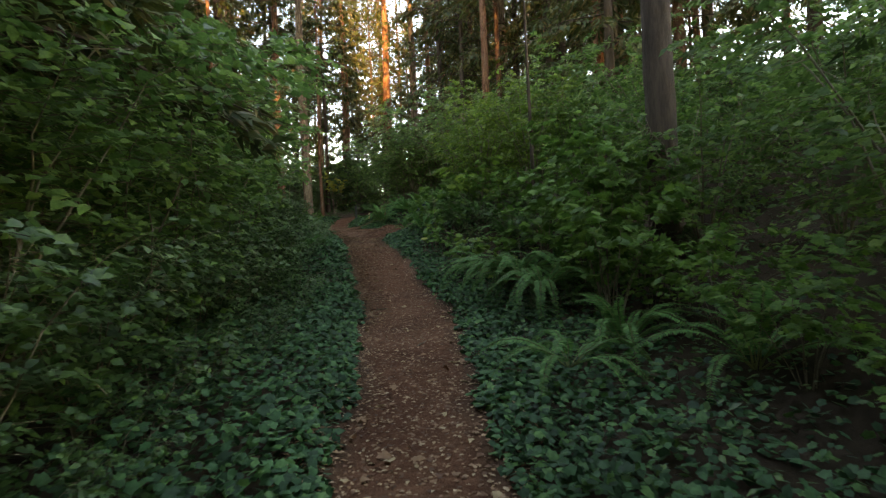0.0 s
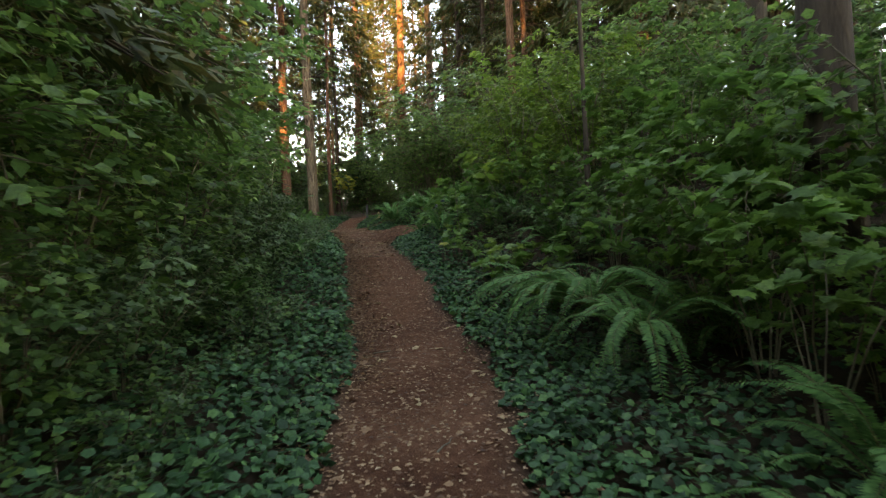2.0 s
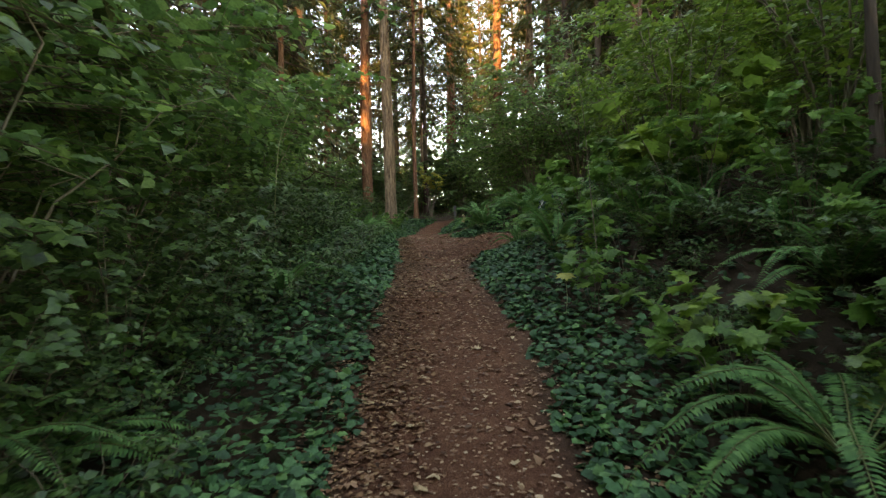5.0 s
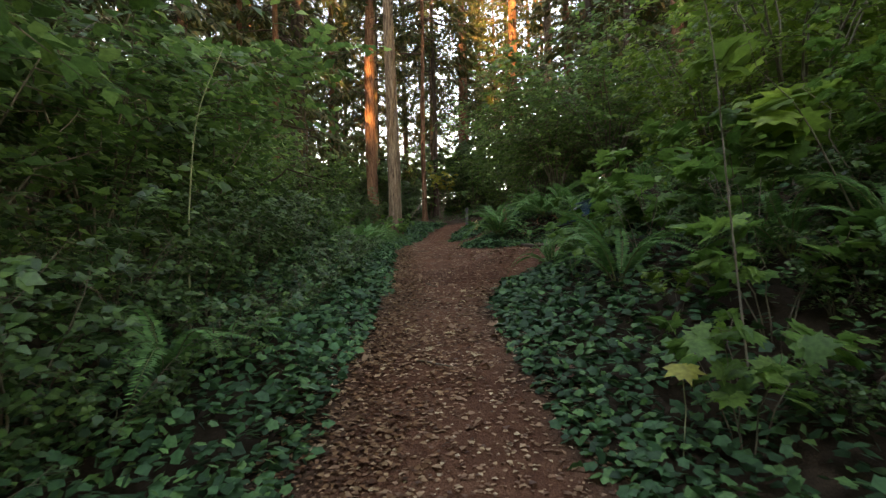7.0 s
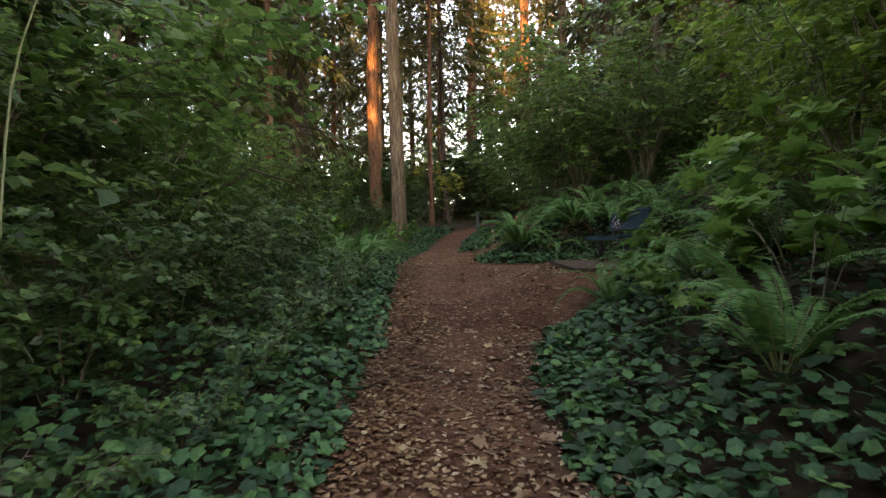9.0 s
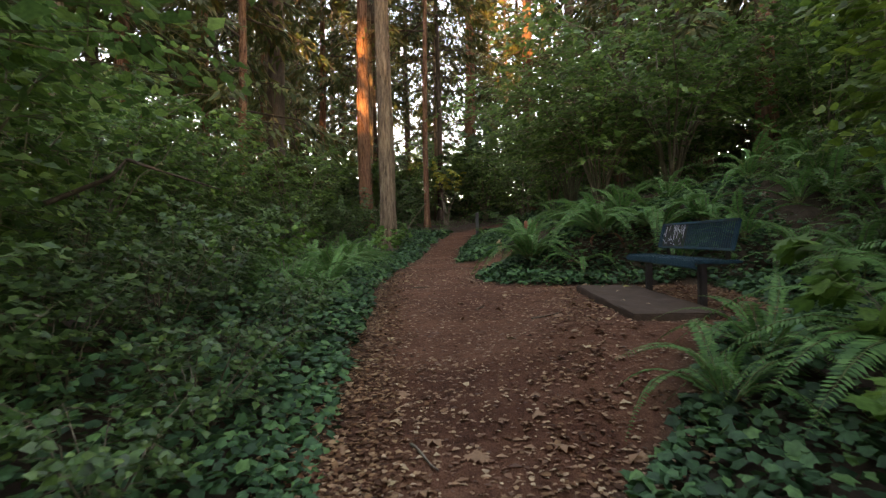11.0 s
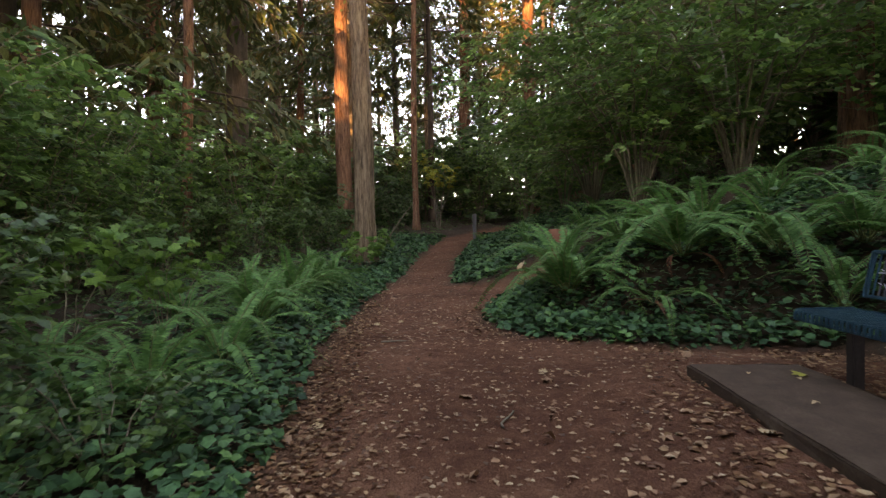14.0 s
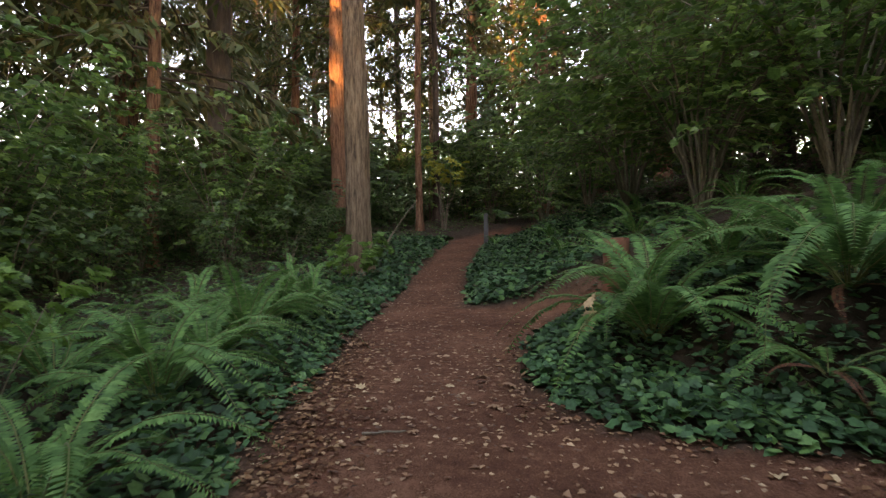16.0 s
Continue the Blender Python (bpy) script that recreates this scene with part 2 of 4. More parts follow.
# ---------------------------------------------------------------- mesh tools
def tri_mesh(name, v, f, mat, smooth=False):
    v, f = np.asarray(v, np.float32), np.asarray(f, np.int32)
    me = bpy.data.meshes.new(name)
    me.vertices.add(len(v))
    me.vertices.foreach_set("co", v.ravel())
    me.loops.add(f.size)
    me.loops.foreach_set("vertex_index", f.ravel())
    me.polygons.add(len(f))
    me.polygons.foreach_set("loop_start", np.arange(0, f.size, f.shape[1], dtype=np.int32))
    if smooth:
        me.polygons.foreach_set("use_smooth", np.ones(len(f), bool))
    me.update(calc_edges=True)
    me.materials.append(mat)
    return me


def mpart(name, me, parent=None, m=None, label=""):
    ob = new(name, me)
    if m is not None:
        ob.matrix_basis = m
    if parent:
        ob.parent = parent
    return tagged(ob, label)


def part(name, bm, mat, parent=None, label=""):
    """Link a bmesh as one mesh object under a thing or a part."""
    me = bpy.data.meshes.new(name)
    bm.to_mesh(me)
    bm.free()
    me.materials.append(mat)
    return mpart(name, me, parent, None, label)


def box(bm, x0, y0, z0, x1, y1, z1, bevel=0.0, m=None):
    g = bmesh.ops.create_cube(bm, size=1)["verts"]
    bmesh.ops.scale(bm, verts=g, vec=(x1 - x0, y1 - y0, z1 - z0))
    bmesh.ops.translate(bm, verts=g, vec=((x0 + x1) / 2, (y0 + y1) / 2, (z0 + z1) / 2))
    if bevel:
        es = list({e for v in g for e in v.link_edges})
        g = list({v for f in bmesh.ops.bevel(bm, geom=es, offset=bevel, segments=2, affect="EDGES")["faces"] for v in f.verts} | {v for v in g if v.is_valid})
    if m:
        bmesh.ops.transform(bm, verts=[v for v in g if v.is_valid], matrix=m)


def tube(pts, radii, sides=6, cap=True):
    pts = np.asarray(pts, float)
    n = len(pts)
    tan = np.gradient(pts, axis=0)
    tan /= np.linalg.norm(tan, axis=1, keepdims=True) + 1e-9
    ref = np.array((1.0, 0, 0)) if abs(tan[0][0]) < 0.8 else np.array((0, 1.0, 0))
    u = np.cross(tan, ref)
    u /= np.linalg.norm(u, axis=1, keepdims=True) + 1e-9
    w = np.cross(tan, u)
    a = np.arange(sides) / sides * 2 * np.pi
    r = np.asarray(radii, float)
    r = r[:, None] if r.ndim == 1 else r
    v = pts[:, None] + r[..., None] * (np.cos(a)[None, :, None] * u[:, None] + np.sin(a)[None, :, None] * w[:, None])
    v = v.reshape(-1, 3)
    i, j = np.meshgrid(np.arange(n - 1), np.arange(sides), indexing="ij")
    k = (j + 1) % sides
    p, q, s, t = i * sides + j, i * sides + k, (i + 1) * sides + k, (i + 1) * sides + j
    f = np.concatenate([np.stack([p, q, s], -1).reshape(-1, 3), np.stack([p, s, t], -1).reshape(-1, 3)])
    if cap:
        v = np.concatenate([v, pts[-1:]])
        top = (n - 1) * sides
        f = np.concatenate([f, [(top + b, top + (b + 1) % sides, len(v) - 1) for b in range(sides)]])
    return v, f


def merge(pieces):
    vs, fs, n = [], [], 0
    for v, f in pieces:
        vs.append(v)
        fs.append(np.asarray(f) + n)
        n += len(v)
    return np.concatenate(vs), np.concatenate(fs)


def fan(outline, sag=0.0):
    """A leaf blade: a fan of triangles round its middle, its rim let down a little."""
    o = np.array(outline, float)
    c = np.array([[0, o[:, 1].mean(), 0]])
    z = -sag * (np.abs(o[:, 0]) ** 1.2 + 0.5 * (o[:, 1] - c[0, 1]) ** 2)
    v = np.concatenate([c, np.column_stack([o, z])])
    n = len(o)
    return v, np.array([(0, 1 + i, 1 + (i + 1) % n) for i in range(n)])


IVY_LEAF = fan([(0.36, -0.06), (0.3, 0.2), (0.5, 0.4), (0, 1), (-0.5, 0.4), (-0.3, 0.2), (-0.36, -0.06)], 0.25)
OVAL_LEAF = (np.array([(0.13, 0, -0.02), (0.35, 0.42, 0.06), (0, 1, -0.1), (-0.35, 0.42, 0.06), (-0.13, 0, -0.02)], float), np.array([(0, 1, 3), (1, 2, 3), (0, 3, 4)]))
SLIM_LEAF = (np.array([(0, 0, 0), (0.24, 0.45, 0.06), (0, 1, -0.06), (-0.24, 0.45, 0.06)], float), np.array([(0, 1, 2), (0, 2, 3)]))
MAPLE_LEAF = fan([(0, 0), (0.3, -0.1), (0.62, 0.02), (0.48, 0.22), (0.72, 0.5), (0.36, 0.52), (0.3, 0.78), (0.12, 0.74), (0, 1.08), (-0.12, 0.74), (-0.3, 0.78), (-0.36, 0.52),
                  (-0.72, 0.5), (-0.48, 0.22), (-0.62, 0.02), (-0.3, -0.1)], 0.22)
TUFT = (np.array([(0.14, 0.05, 0), (0.03, 1, -0.12), (-0.15, 0.3, 0.02)], float), np.array([(0, 1, 2)]))
SPRAY = (np.array([(0, 0, 0), (0.2, 0.35, -0.03), (0.1, 0.62, -0.06), (0, 1, -0.16), (-0.14, 0.55, -0.05), (-0.18, 0.25, -0.03)], float),
         np.array([(0, 1, 2), (0, 2, 3), (0, 3, 4), (0, 4, 5)]))


def scatter(leaf, pos, tip, up, size):
    """Copies of a leaf at pos, its tip along tip, its face towards up."""
    t, f = leaf
    pos, tip, up = (np.asarray(a, float) for a in (pos, tip, up))
    yv = tip / (np.linalg.norm(tip, axis=1, keepdims=True) + 1e-9)
    xv = np.cross(yv, up)
    xv /= np.linalg.norm(xv, axis=1, keepdims=True) + 1e-9
    zv = np.cross(xv, yv)
    s = np.asarray(size, float).reshape(-1, 1, 1)
    v = pos[:, None] + s * (t[None, :, 0:1] * xv[:, None] + t[None, :, 1:2] * yv[:, None] + t[None, :, 2:3] * zv[:, None])
    n, k = len(pos), len(t)
    return v.reshape(-1, 3), (f[None] + (np.arange(n) * k)[:, None, None]).reshape(-1, 3)


def unit(rng, n):
    v = rng.normal(size=(n, 3))
    return v / np.linalg.norm(v, axis=1, keepdims=True)


# ---------------------------------------------------------------- ground
def build_ground():
    xs = np.unique(np.concatenate([np.linspace(-300, -60, 9), np.linspace(-60, -10, 34), np.arange(-10, 7, 0.13), np.linspace(7, 60, 36), np.linspace(60, 300, 9)]))
    ys = np.unique(np.concatenate([np.linspace(-300, -40, 10), np.linspace(-40, -3, 30), np.arange(-3, 40, 0.15), np.linspace(40, 90, 34), np.linspace(90, 400, 12)]))
    X, Y = np.meshgrid(xs, ys)
    Z = ground_z(X, Y)
    v = np.stack([X, Y, Z], -1).reshape(-1, 3)
    nx, ny = len(xs), len(ys)
    i, j = np.meshgrid(np.arange(ny - 1), np.arange(nx - 1), indexing="ij")
    p = (i * nx + j).ravel()
    f = np.stack([p, p + 1, p + nx + 1, p + nx], -1)
    me = tri_mesh("ground", v, f, GROUND, True)
    att = me.attributes.new("trodden", "FLOAT", "POINT")
    att.data.foreach_set("value", np.clip(0.5 - off_trail(X, Y) / 0.3, 0, 1).astype(np.float32).ravel())
    tagged(new("ground", me), "trodden brown earth trail through dark forest soil", "ground", kind="structure")


build_ground()


# ---------------------------------------------------------------- trees
def trunk_mesh(name, height, r0, mat, seed, sides=16, step=0.5, lean=0.0, taper=0.75):
    rng = np.random.default_rng(seed)
    n = int(height / step) + 2
    z = np.linspace(-0.4, height, n)
    t = np.clip(z / height, 0, 1)
    pts = np.stack([lean * t ** 1.3 * height + 0.05 * np.sin(z * 0.35 + seed), 0.06 * np.sin(z * 0.27 + seed * 1.7), z], -1)
    r = r0 * (1 - taper * t) * (1 + 0.45 * np.exp(-np.clip(z, 0, 99) / 0.35))
    a = np.arange(sides) / sides * 2 * np.pi
    w = np.sin(z * 1.1 + seed)[:, None]
    ridge = 1 + 0.035 * np.sin(a * 5 + seed + 0.5 * w) + 0.03 * rng.normal(size=(n, sides))
    if sides >= 24:
        ridge = ridge + 0.055 * np.sin(a * 13 + 1.4 * w) * (0.6 + 0.4 * np.sin(z * 2.3 + 2 * np.sin(z))[:, None])
    v, f = tube(pts, r[:, None] * ridge, sides)
    return tri_mesh(name, v, f, mat, True)


def crown_mesh(name, height, start, reach, seed, branches=70, per=42, spray=0.5, leaf=SPRAY, hang=0.35):
    """Drooping conifer boughs: each a limb with sprays of needles to both sides."""
    rng = np.random.default_rng(seed)
    pos, tip, up, size, limbs = [], [], [], [], []
    for b in range(branches):
        h = start + (height - start) * ((b + rng.random()) / branches) ** 0.9
        t = (h - start) / (height - start)
        L = reach * (1 - t) ** 0.7 * (0.6 + 0.6 * rng.random()) + 0.4
        a = rng.random() * 2 * np.pi
        out = np.array((np.cos(a), np.sin(a), 0))
        k = np.linspace(0, 1, 5)
        line = np.array((0, 0, h)) + out * (L * k)[:, None] + np.array((0, 0, 1)) * (0.12 * L * k - 0.42 * L * k ** 2)[:, None]
        limbs.append(tube(line[::2], 0.035 * (1 - 0.8 * k[::2]) * (0.5 + L / 4), 3, False))
        n = int(per * (0.5 + L / reach * 0.6))
        s = 0.2 + 0.8 * rng.random(n) ** 0.75
        c = np.array((0, 0, h)) + out * (L * s)[:, None] + np.array((0, 0, 1)) * (0.12 * L * s - 0.42 * L * s ** 2)[:, None]
        side = np.array((-np.sin(a), np.cos(a), 0)) * rng.choice((-1, 1), n)[:, None]
        d = side * (0.5 + rng.random(n))[:, None] + out * 0.7 + np.array((0, 0, -hang)) + 0.35 * rng.normal(size=(n, 3))
        c = c + side * (rng.random(n) * 0.3 * L * (1.15 - s))[:, None] + np.array((0, 0, -1)) * (rng.random(n) * 0.25)[:, None]
        pos.append(c), tip.append(d), up.append(np.array((0, 0, 1)) + 0.5 * rng.normal(size=(n, 3))), size.append(spray * (0.6 + 0.8 * rng.random(n)))
    v, f = scatter(leaf, np.concatenate(pos), np.concatenate(tip), np.concatenate(up), np.concatenate(size))
    return tri_mesh(name, v, f, NEEDLE), tri_mesh("branchwork", *merge(limbs), DARKBARK)


def thing(name, x, y, z=None, turn=0.0, label="", category="", group="", kind="", scale=1.0):
    e = new(name)
    e.matrix_basis = pose(x, y, float(ground_z(x, y)) if z is None else z, 0, 0, turn) @ Matrix.Scale(scale, 4)
    return tagged(e, label, category, group, kind)


CROWNS = [crown_mesh("crown", 30, 7, 3.6, 11, 80, 40, 0.42), crown_mesh("crown", 34, 10, 4.0, 12, 80, 40, 0.42), crown_mesh("crown", 28, 4, 3.2, 13, 85, 40, 0.42), crown_mesh("crown", 32, 14, 3.4, 14, 70, 40, 0.42)]
FARCROWNS = [crown_mesh("crown", h, st, re, sd, 90, 60, 0.48, TUFT, 0.9) for h, st, re, sd in ((30, 5, 3.8, 15), (34, 7, 4.2, 16), (28, 3, 3.4, 17), (32, 8, 3.8, 18))]


OVERHANG = [crown_mesh("crown", 12.5, 4.4, 4.4, 19 + i, 110, 160, 0.38, TUFT, 0.5) for i in range(2)]


def conifer(x, y, r, mat, crown, seed, label, group="", lean=0.0, sides=14, height=None):
    h = height or (30, 34, 28, 32, 12.5, 12.5)[crown]
    t = thing("conifer_tree", x, y, turn=(seed * 47) % 360, label=label, category="tree", group=group)
    t.rotation_euler[2] = 0
    mpart("trunk", trunk_mesh("trunk", h, r, mat, seed, sides, 0.4 if sides > 14 else 0.9, lean), t)
    cm = pose(0, 0, 0, 0, 0, (seed * 47) % 360)
    made = OVERHANG[crown - 4] if crown > 3 else (CROWNS if sides > 10 else FARCROWNS)[crown]
    c = mpart("crown", made[0], t, cm, "drooping green needle sprays")
    tagged(mpart("branchwork", made[1], c), kind="stuff")
    return t


GREYFIR, REDFIR, FARFIR = "tall conifer with furrowed grey-brown bark", "tall conifer with red-brown bark beside the trail", "tall dark conifer standing in the wood"
conifer(-6.75, 30.0, 0.27, BARK, 3, 1, GREYFIR, lean=-0.006, sides=44)
conifer(-10.62, 38.1, 0.33, REDBARK, 3, 2, "tall red-brown conifer caught by low orange sun", lean=-0.004, sides=36)
conifer(-7.85, 39.6, 0.14, REDBARK, 1, 3, "slender conifer with bare red-brown lower trunk", sides=16)
conifer(-13.6, 34.9, 0.45, DARKBARK, 1, 4, FARFIR, "conifers of the wood", sides=20)
conifer(4.2, 29.0, 0.24, REDBARK, 3, 5, REDFIR, sides=20)
conifer(6.2, 35.0, 0.45, BARK, 3, 6, "broad conifer trunk lit by the low sun", sides=22)
conifer(2.2, 44.5, 0.35, REDBARK, 1, 7, FARFIR, "conifers of the wood")
conifer(-3.2, 50.0, 0.5, REDBARK, 0, 8, FARFIR, "conifers of the wood")
conifer(-8.3, 56.0, 0.5, REDBARK, 1, 9, FARFIR, "conifers of the wood")
conifer(-0.5, 47.0, 0.4, BARK, 3, 10, FARFIR, "conifers of the wood")
for k, (x, y, r) in enumerate(((8.6, 31.0, 0.3), (10.2, 26.5, 0.35), (7.8, 38.5, 0.3), (11.5, 34.0, 0.3), (9.2, 22.0, 0.25), (12.5, 29.5, 0.3), (4.5, 40.0, 0.25), (13.5, 24.0, 0.3), (9.8, 41.0, 0.3), (-15.8, 28.8, 0.28), (-17.5, 24.5, 0.25), (-12.6, 30.8, 0.18), (-19.5, 31, 0.3), (-16.2, 33.6, 0.2), (-20.5, 26.5, 0.25), (-18.2, 36.2, 0.2), (3.2, 34.0, 0.2), (5.4, 32.0, 0.2), (1.8, 38.0, 0.22))):
    conifer(x, y, r, (DARKBARK, REDBARK)[k % 2], 2 if k % 3 else 0, 170 + k, FARFIR, "conifers of the wood", sides=10)


def dead_branches(tree_x, tree_y, base, top, count, seed, reach=1.6):
    """Bare drooping lower branches on a trunk, each a part of the nearest tree."""
    tree = min((o for o in scene.collection.objects if o.name.startswith("conifer_tree")), key=lambda o: (o.location[0] - tree_x) ** 2 + (o.location[1] - tree_y) ** 2)
    rng = np.random.default_rng(seed)
    for i in range(count):
        a, h, L = rng.uniform(0, 2 * np.pi), rng.uniform(base, top), reach * rng.uniform(0.5, 1.2)
        k = np.linspace(0, 1, 7)
        line = np.column_stack([np.cos(a) * (0.2 + L * k), np.sin(a) * (0.2 + L * k), h + 0.15 * L * k - 0.55 * L * k ** 2]) + 0.04 * rng.normal(size=(7, 3)) * k[:, None]
        mpart("dead_branch", tri_mesh("dead_branch", *tube(line, 0.02 * (1.1 - k), 4), DARKBARK), tree)


dead_branches(-6.75, 30.0, 3.5, 14, 16, 801)
dead_branches(-10.62, 38.1, 5, 16, 14, 802)
dead_branches(-7.85, 39.6, 4, 16, 18, 803, 1.3)
dead_branches(4.2, 29.0, 4, 14, 12, 804)
dead_branches(-13.6, 34.9, 4, 15, 16, 805, 2.0)
rngw = np.random.default_rng(5)
placed = [(-6.75, 30), (-9.6, 36.6), (-7.85, 39.6), (-13.6, 34.9), (4.2, 29), (6.2, 35), (2.2, 44.5), (-3.2, 50), (-8.3, 56), (-0.5, 47)]
count = 0
for k in range(4000):
    x, y = rngw.uniform(-42, 24), rngw.uniform(8, 82)
    if (y < 38 and -11 - 0.1 * y < x < 9) or (x > 9 and y < 12) or abs(x + 6) < 2.5 and y < 46:
        continue
    near = min((x - a) ** 2 + (y - b) ** 2 for a, b in placed)
    if near < (2.6 if y > 40 else 3.2) ** 2:
        continue
    if 58 < y < 70 and -22 < x < -15:
        continue
    placed.append((x, y))
    r = float(rngw.uniform(0.12, 0.36))
    conifer(x, y, r, (DARKBARK, REDBARK, BARK, DARKBARK)[count % 4], int(rngw.integers(0, 4)), 20 + count, FARFIR, "conifers of the wood", sides=10)
    count += 1
    if count >= 122:
        break


# low-boughed conifers added for shade, on the left bank and unseen behind the start
for k, (x, y, r) in enumerate(((-5.6, -5.0, 0.16), (-5.4, -1.8, 0.14), (-5.8, 1.4, 0.15), (-6.3, 4.6, 0.14), (-7.4, 8.4, 0.15), (-8.8, 0.0, 0.16), (3.9, -5.2, 0.16), (-2.9, -8.4, 0.16), (1.6, -9.6, 0.16), (-0.6, -13.0, 0.16), (4.6, -10.0, 0.16), (-9.4, 6.2, 0.16), (-10.8, 12.6, 0.16))):
    conifer(x, y, r, (DARKBARK, BARK)[k % 2], 4 + k % 2, 420 + k, "conifer with low hanging boughs added to shade the bank and trail", "conifers over the bank", sides=12)


# dark trunks up the right slope; second and fourth are unseen, added for shade
for k, (x, y, r, c) in enumerate(((4.9, 7.5, 0.27, 1), (7.0, 4.6, 0.28, 1), (7.4, 13.0, 0.26, 1), (6.6, -1.0, 0.26, 2))):
    conifer(x, y, r, DARKBARK, c, 450 + k, "dark conifer trunk rising from the slope and shading it", "conifers over the bank", sides=16)


# unseen wood added behind the walker: blocks low sun but for a few gaps
def sun_blocking_wood():
    rng = np.random.default_rng(31)
    n = 60000
    p = np.column_stack([rng.uniform(-62, 40, n), rng.uniform(-58, -38, n), rng.uniform(-6, 46, n)])
    p = p[p[:, 2] < np.interp(p[:, 0], (-6, 0, 25, 34), (46, 37, 37, 46)) + 3 * np.sin(p[:, 0] * 0.9) + 2 * np.sin(p[:, 0] * 2.3 + p[:, 1])]
    n = len(p)
    d = np.array(to_sun)
    # gaps that let the sun through to chosen spots
    keep = np.ones(n, bool)
    for (gx, gy, gz, gr) in SUN_SPOTS:
        rel = p - np.array((gx, gy, gz))
        along = rel @ d
        keep &= np.linalg.norm(rel - along[:, None] * d, axis=1) > gr + 0.3
    p = p[keep]
    v, f = scatter(TUFT, p, unit(rng, len(p)) + np.array((0, 0, -0.4)), unit(rng, len(p)), rng.uniform(2.6, 4.4, len(p)))
    tagged(new("sun_block", tri_mesh("sun_block", v, f, NEEDLE)), "unseen needle tufts added behind the trail to block the low sun", "woods", kind="stuff")
    # bare trunks added to the blocking tufts, out of view too
    for k in range(26):
        x, y = rng.uniform(-58, 38), rng.uniform(-56, -40)
        if abs(x + 10.7 - d[0] / d[1] * (y - 37.7)) < 1.2:
            x += 2.4
        t = thing("conifer_tree", x, y, label="unseen conifer trunk added in the sun-blocking wood behind", category="tree", group="conifers of the wood")
        mpart("trunk", trunk_mesh("trunk", 38, rng.uniform(0.25, 0.5), DARKBARK, 300 + k, 8, 2.0), t)


SUN_SPOTS = [(-10.75, 37.7, 8.4, 1.0), (-10.75, 37.7, 12.2, 2.0), (-10.75, 37.7, 16.2, 1.3), (6.0, 34.6, 16.3, 2.2), (5.5, 34.5, 13, 1.0), (-12.3, 71, 29, 2.0), (2.0, 44.1, 9.7, 1.2),
             (-8.3, 56, 22, 1.6), (-3.2, 50, 19, 1.4), (-22, 36, 12, 1.5), (-30, 40, 11, 1.5), (-18, 45, 15, 1.2), (-0.5, 47, 17.5, 1.2), (-14, 52, 17, 2.2), (-11, 50, 14, 1.6), (-17, 48, 13, 1.8), (-6, 58, 20, 2.2), (3, 52, 18, 2.0), (-24, 44, 15, 2.2), (-26, 36, 9, 1.6), (-19, 38, 12, 1.4), (9, 42, 17, 1.8)]
sun_blocking_wood()


# ---------------------------------------------------------------- shrubs
def shrub_meshes(height, radius, stems, twigs, leaves, leaf, leaf_size, mat, seed, start=0.25, arch=0.5, bark=TWIG, thick=0.012):
    """Arching stems with side twigs; the leaves sit along the twigs in flat sprays."""
    rng = np.random.default_rng(seed)
    stem_meshes, pos, tip, up, size, twig_tubes = [], [], [], [], [], []
    for s in range(stems):
        a = (s + rng.random() * 0.8) / stems * 2 * np.pi
        out = np.array((np.cos(a), np.sin(a), 0))
        reach, h = radius * rng.uniform(0.45, 1.0), height * rng.uniform(0.65, 1.0)
        k = np.linspace(0, 1, 7)
        line = out * (0.08 + reach * k ** 1.4)[:, None] + np.array((0, 0, 1)) * (h * (k * (1 + arch * 0.6) - arch * 0.6 * k ** 2.2))[:, None]
        line += 0.03 * height * rng.normal(size=(7, 3)) * k[:, None]
        stem_meshes.append(tri_mesh("stem", *tube(line, thick * (1.15 - k), 4), bark, True))
        for w in range(twigs):
            u = start + (1 - start) * (w + rng.random()) / twigs
            base = np.array([np.interp(u, k, line[:, c]) for c in range(3)])
            b = a + rng.normal() * 1.1
            d = np.array((np.cos(b), np.sin(b), rng.uniform(-0.15, 0.5)))
            L = radius * rng.uniform(0.25, 0.55) * (1.15 - 0.5 * u)
            q = np.linspace(0, 1, 2)
            tl = base + d * (L * q)[:, None] + np.array((0, 0, -0.25)) * (L * q ** 2)[:, None]
            twig_tubes.append(tube(tl, thick * 0.35 * (1.1 - q), 3, False))
            n = leaves
            g = (np.arange(n) + 0.7) / n
            c = base + d * (L * g)[:, None] + np.array((0, 0, -0.25)) * (L * g ** 2)[:, None]
            side = np.cross(d, (0, 0, 1.0)) * np.where(np.arange(n) % 2, 1, -1)[:, None]
            td = side * 0.9 + d * 0.7 + np.array((0, 0, -0.25)) + 0.35 * rng.normal(size=(n, 3))
            pos.append(c + 0.02 * rng.normal(size=(n, 3))), tip.append(td)
            up.append(np.array((0, 0, 1)) + 0.35 * rng.normal(size=(n, 3)) + 0.6 * out), size.append(leaf_size * rng.uniform(0.6, 1.25, n))
    v, f = scatter(leaf, np.concatenate(pos), np.concatenate(tip), np.concatenate(up), np.concatenate(size))
    return stem_meshes, tri_mesh("foliage", v, f, mat), tri_mesh("twigwork", *merge(twig_tubes), bark)


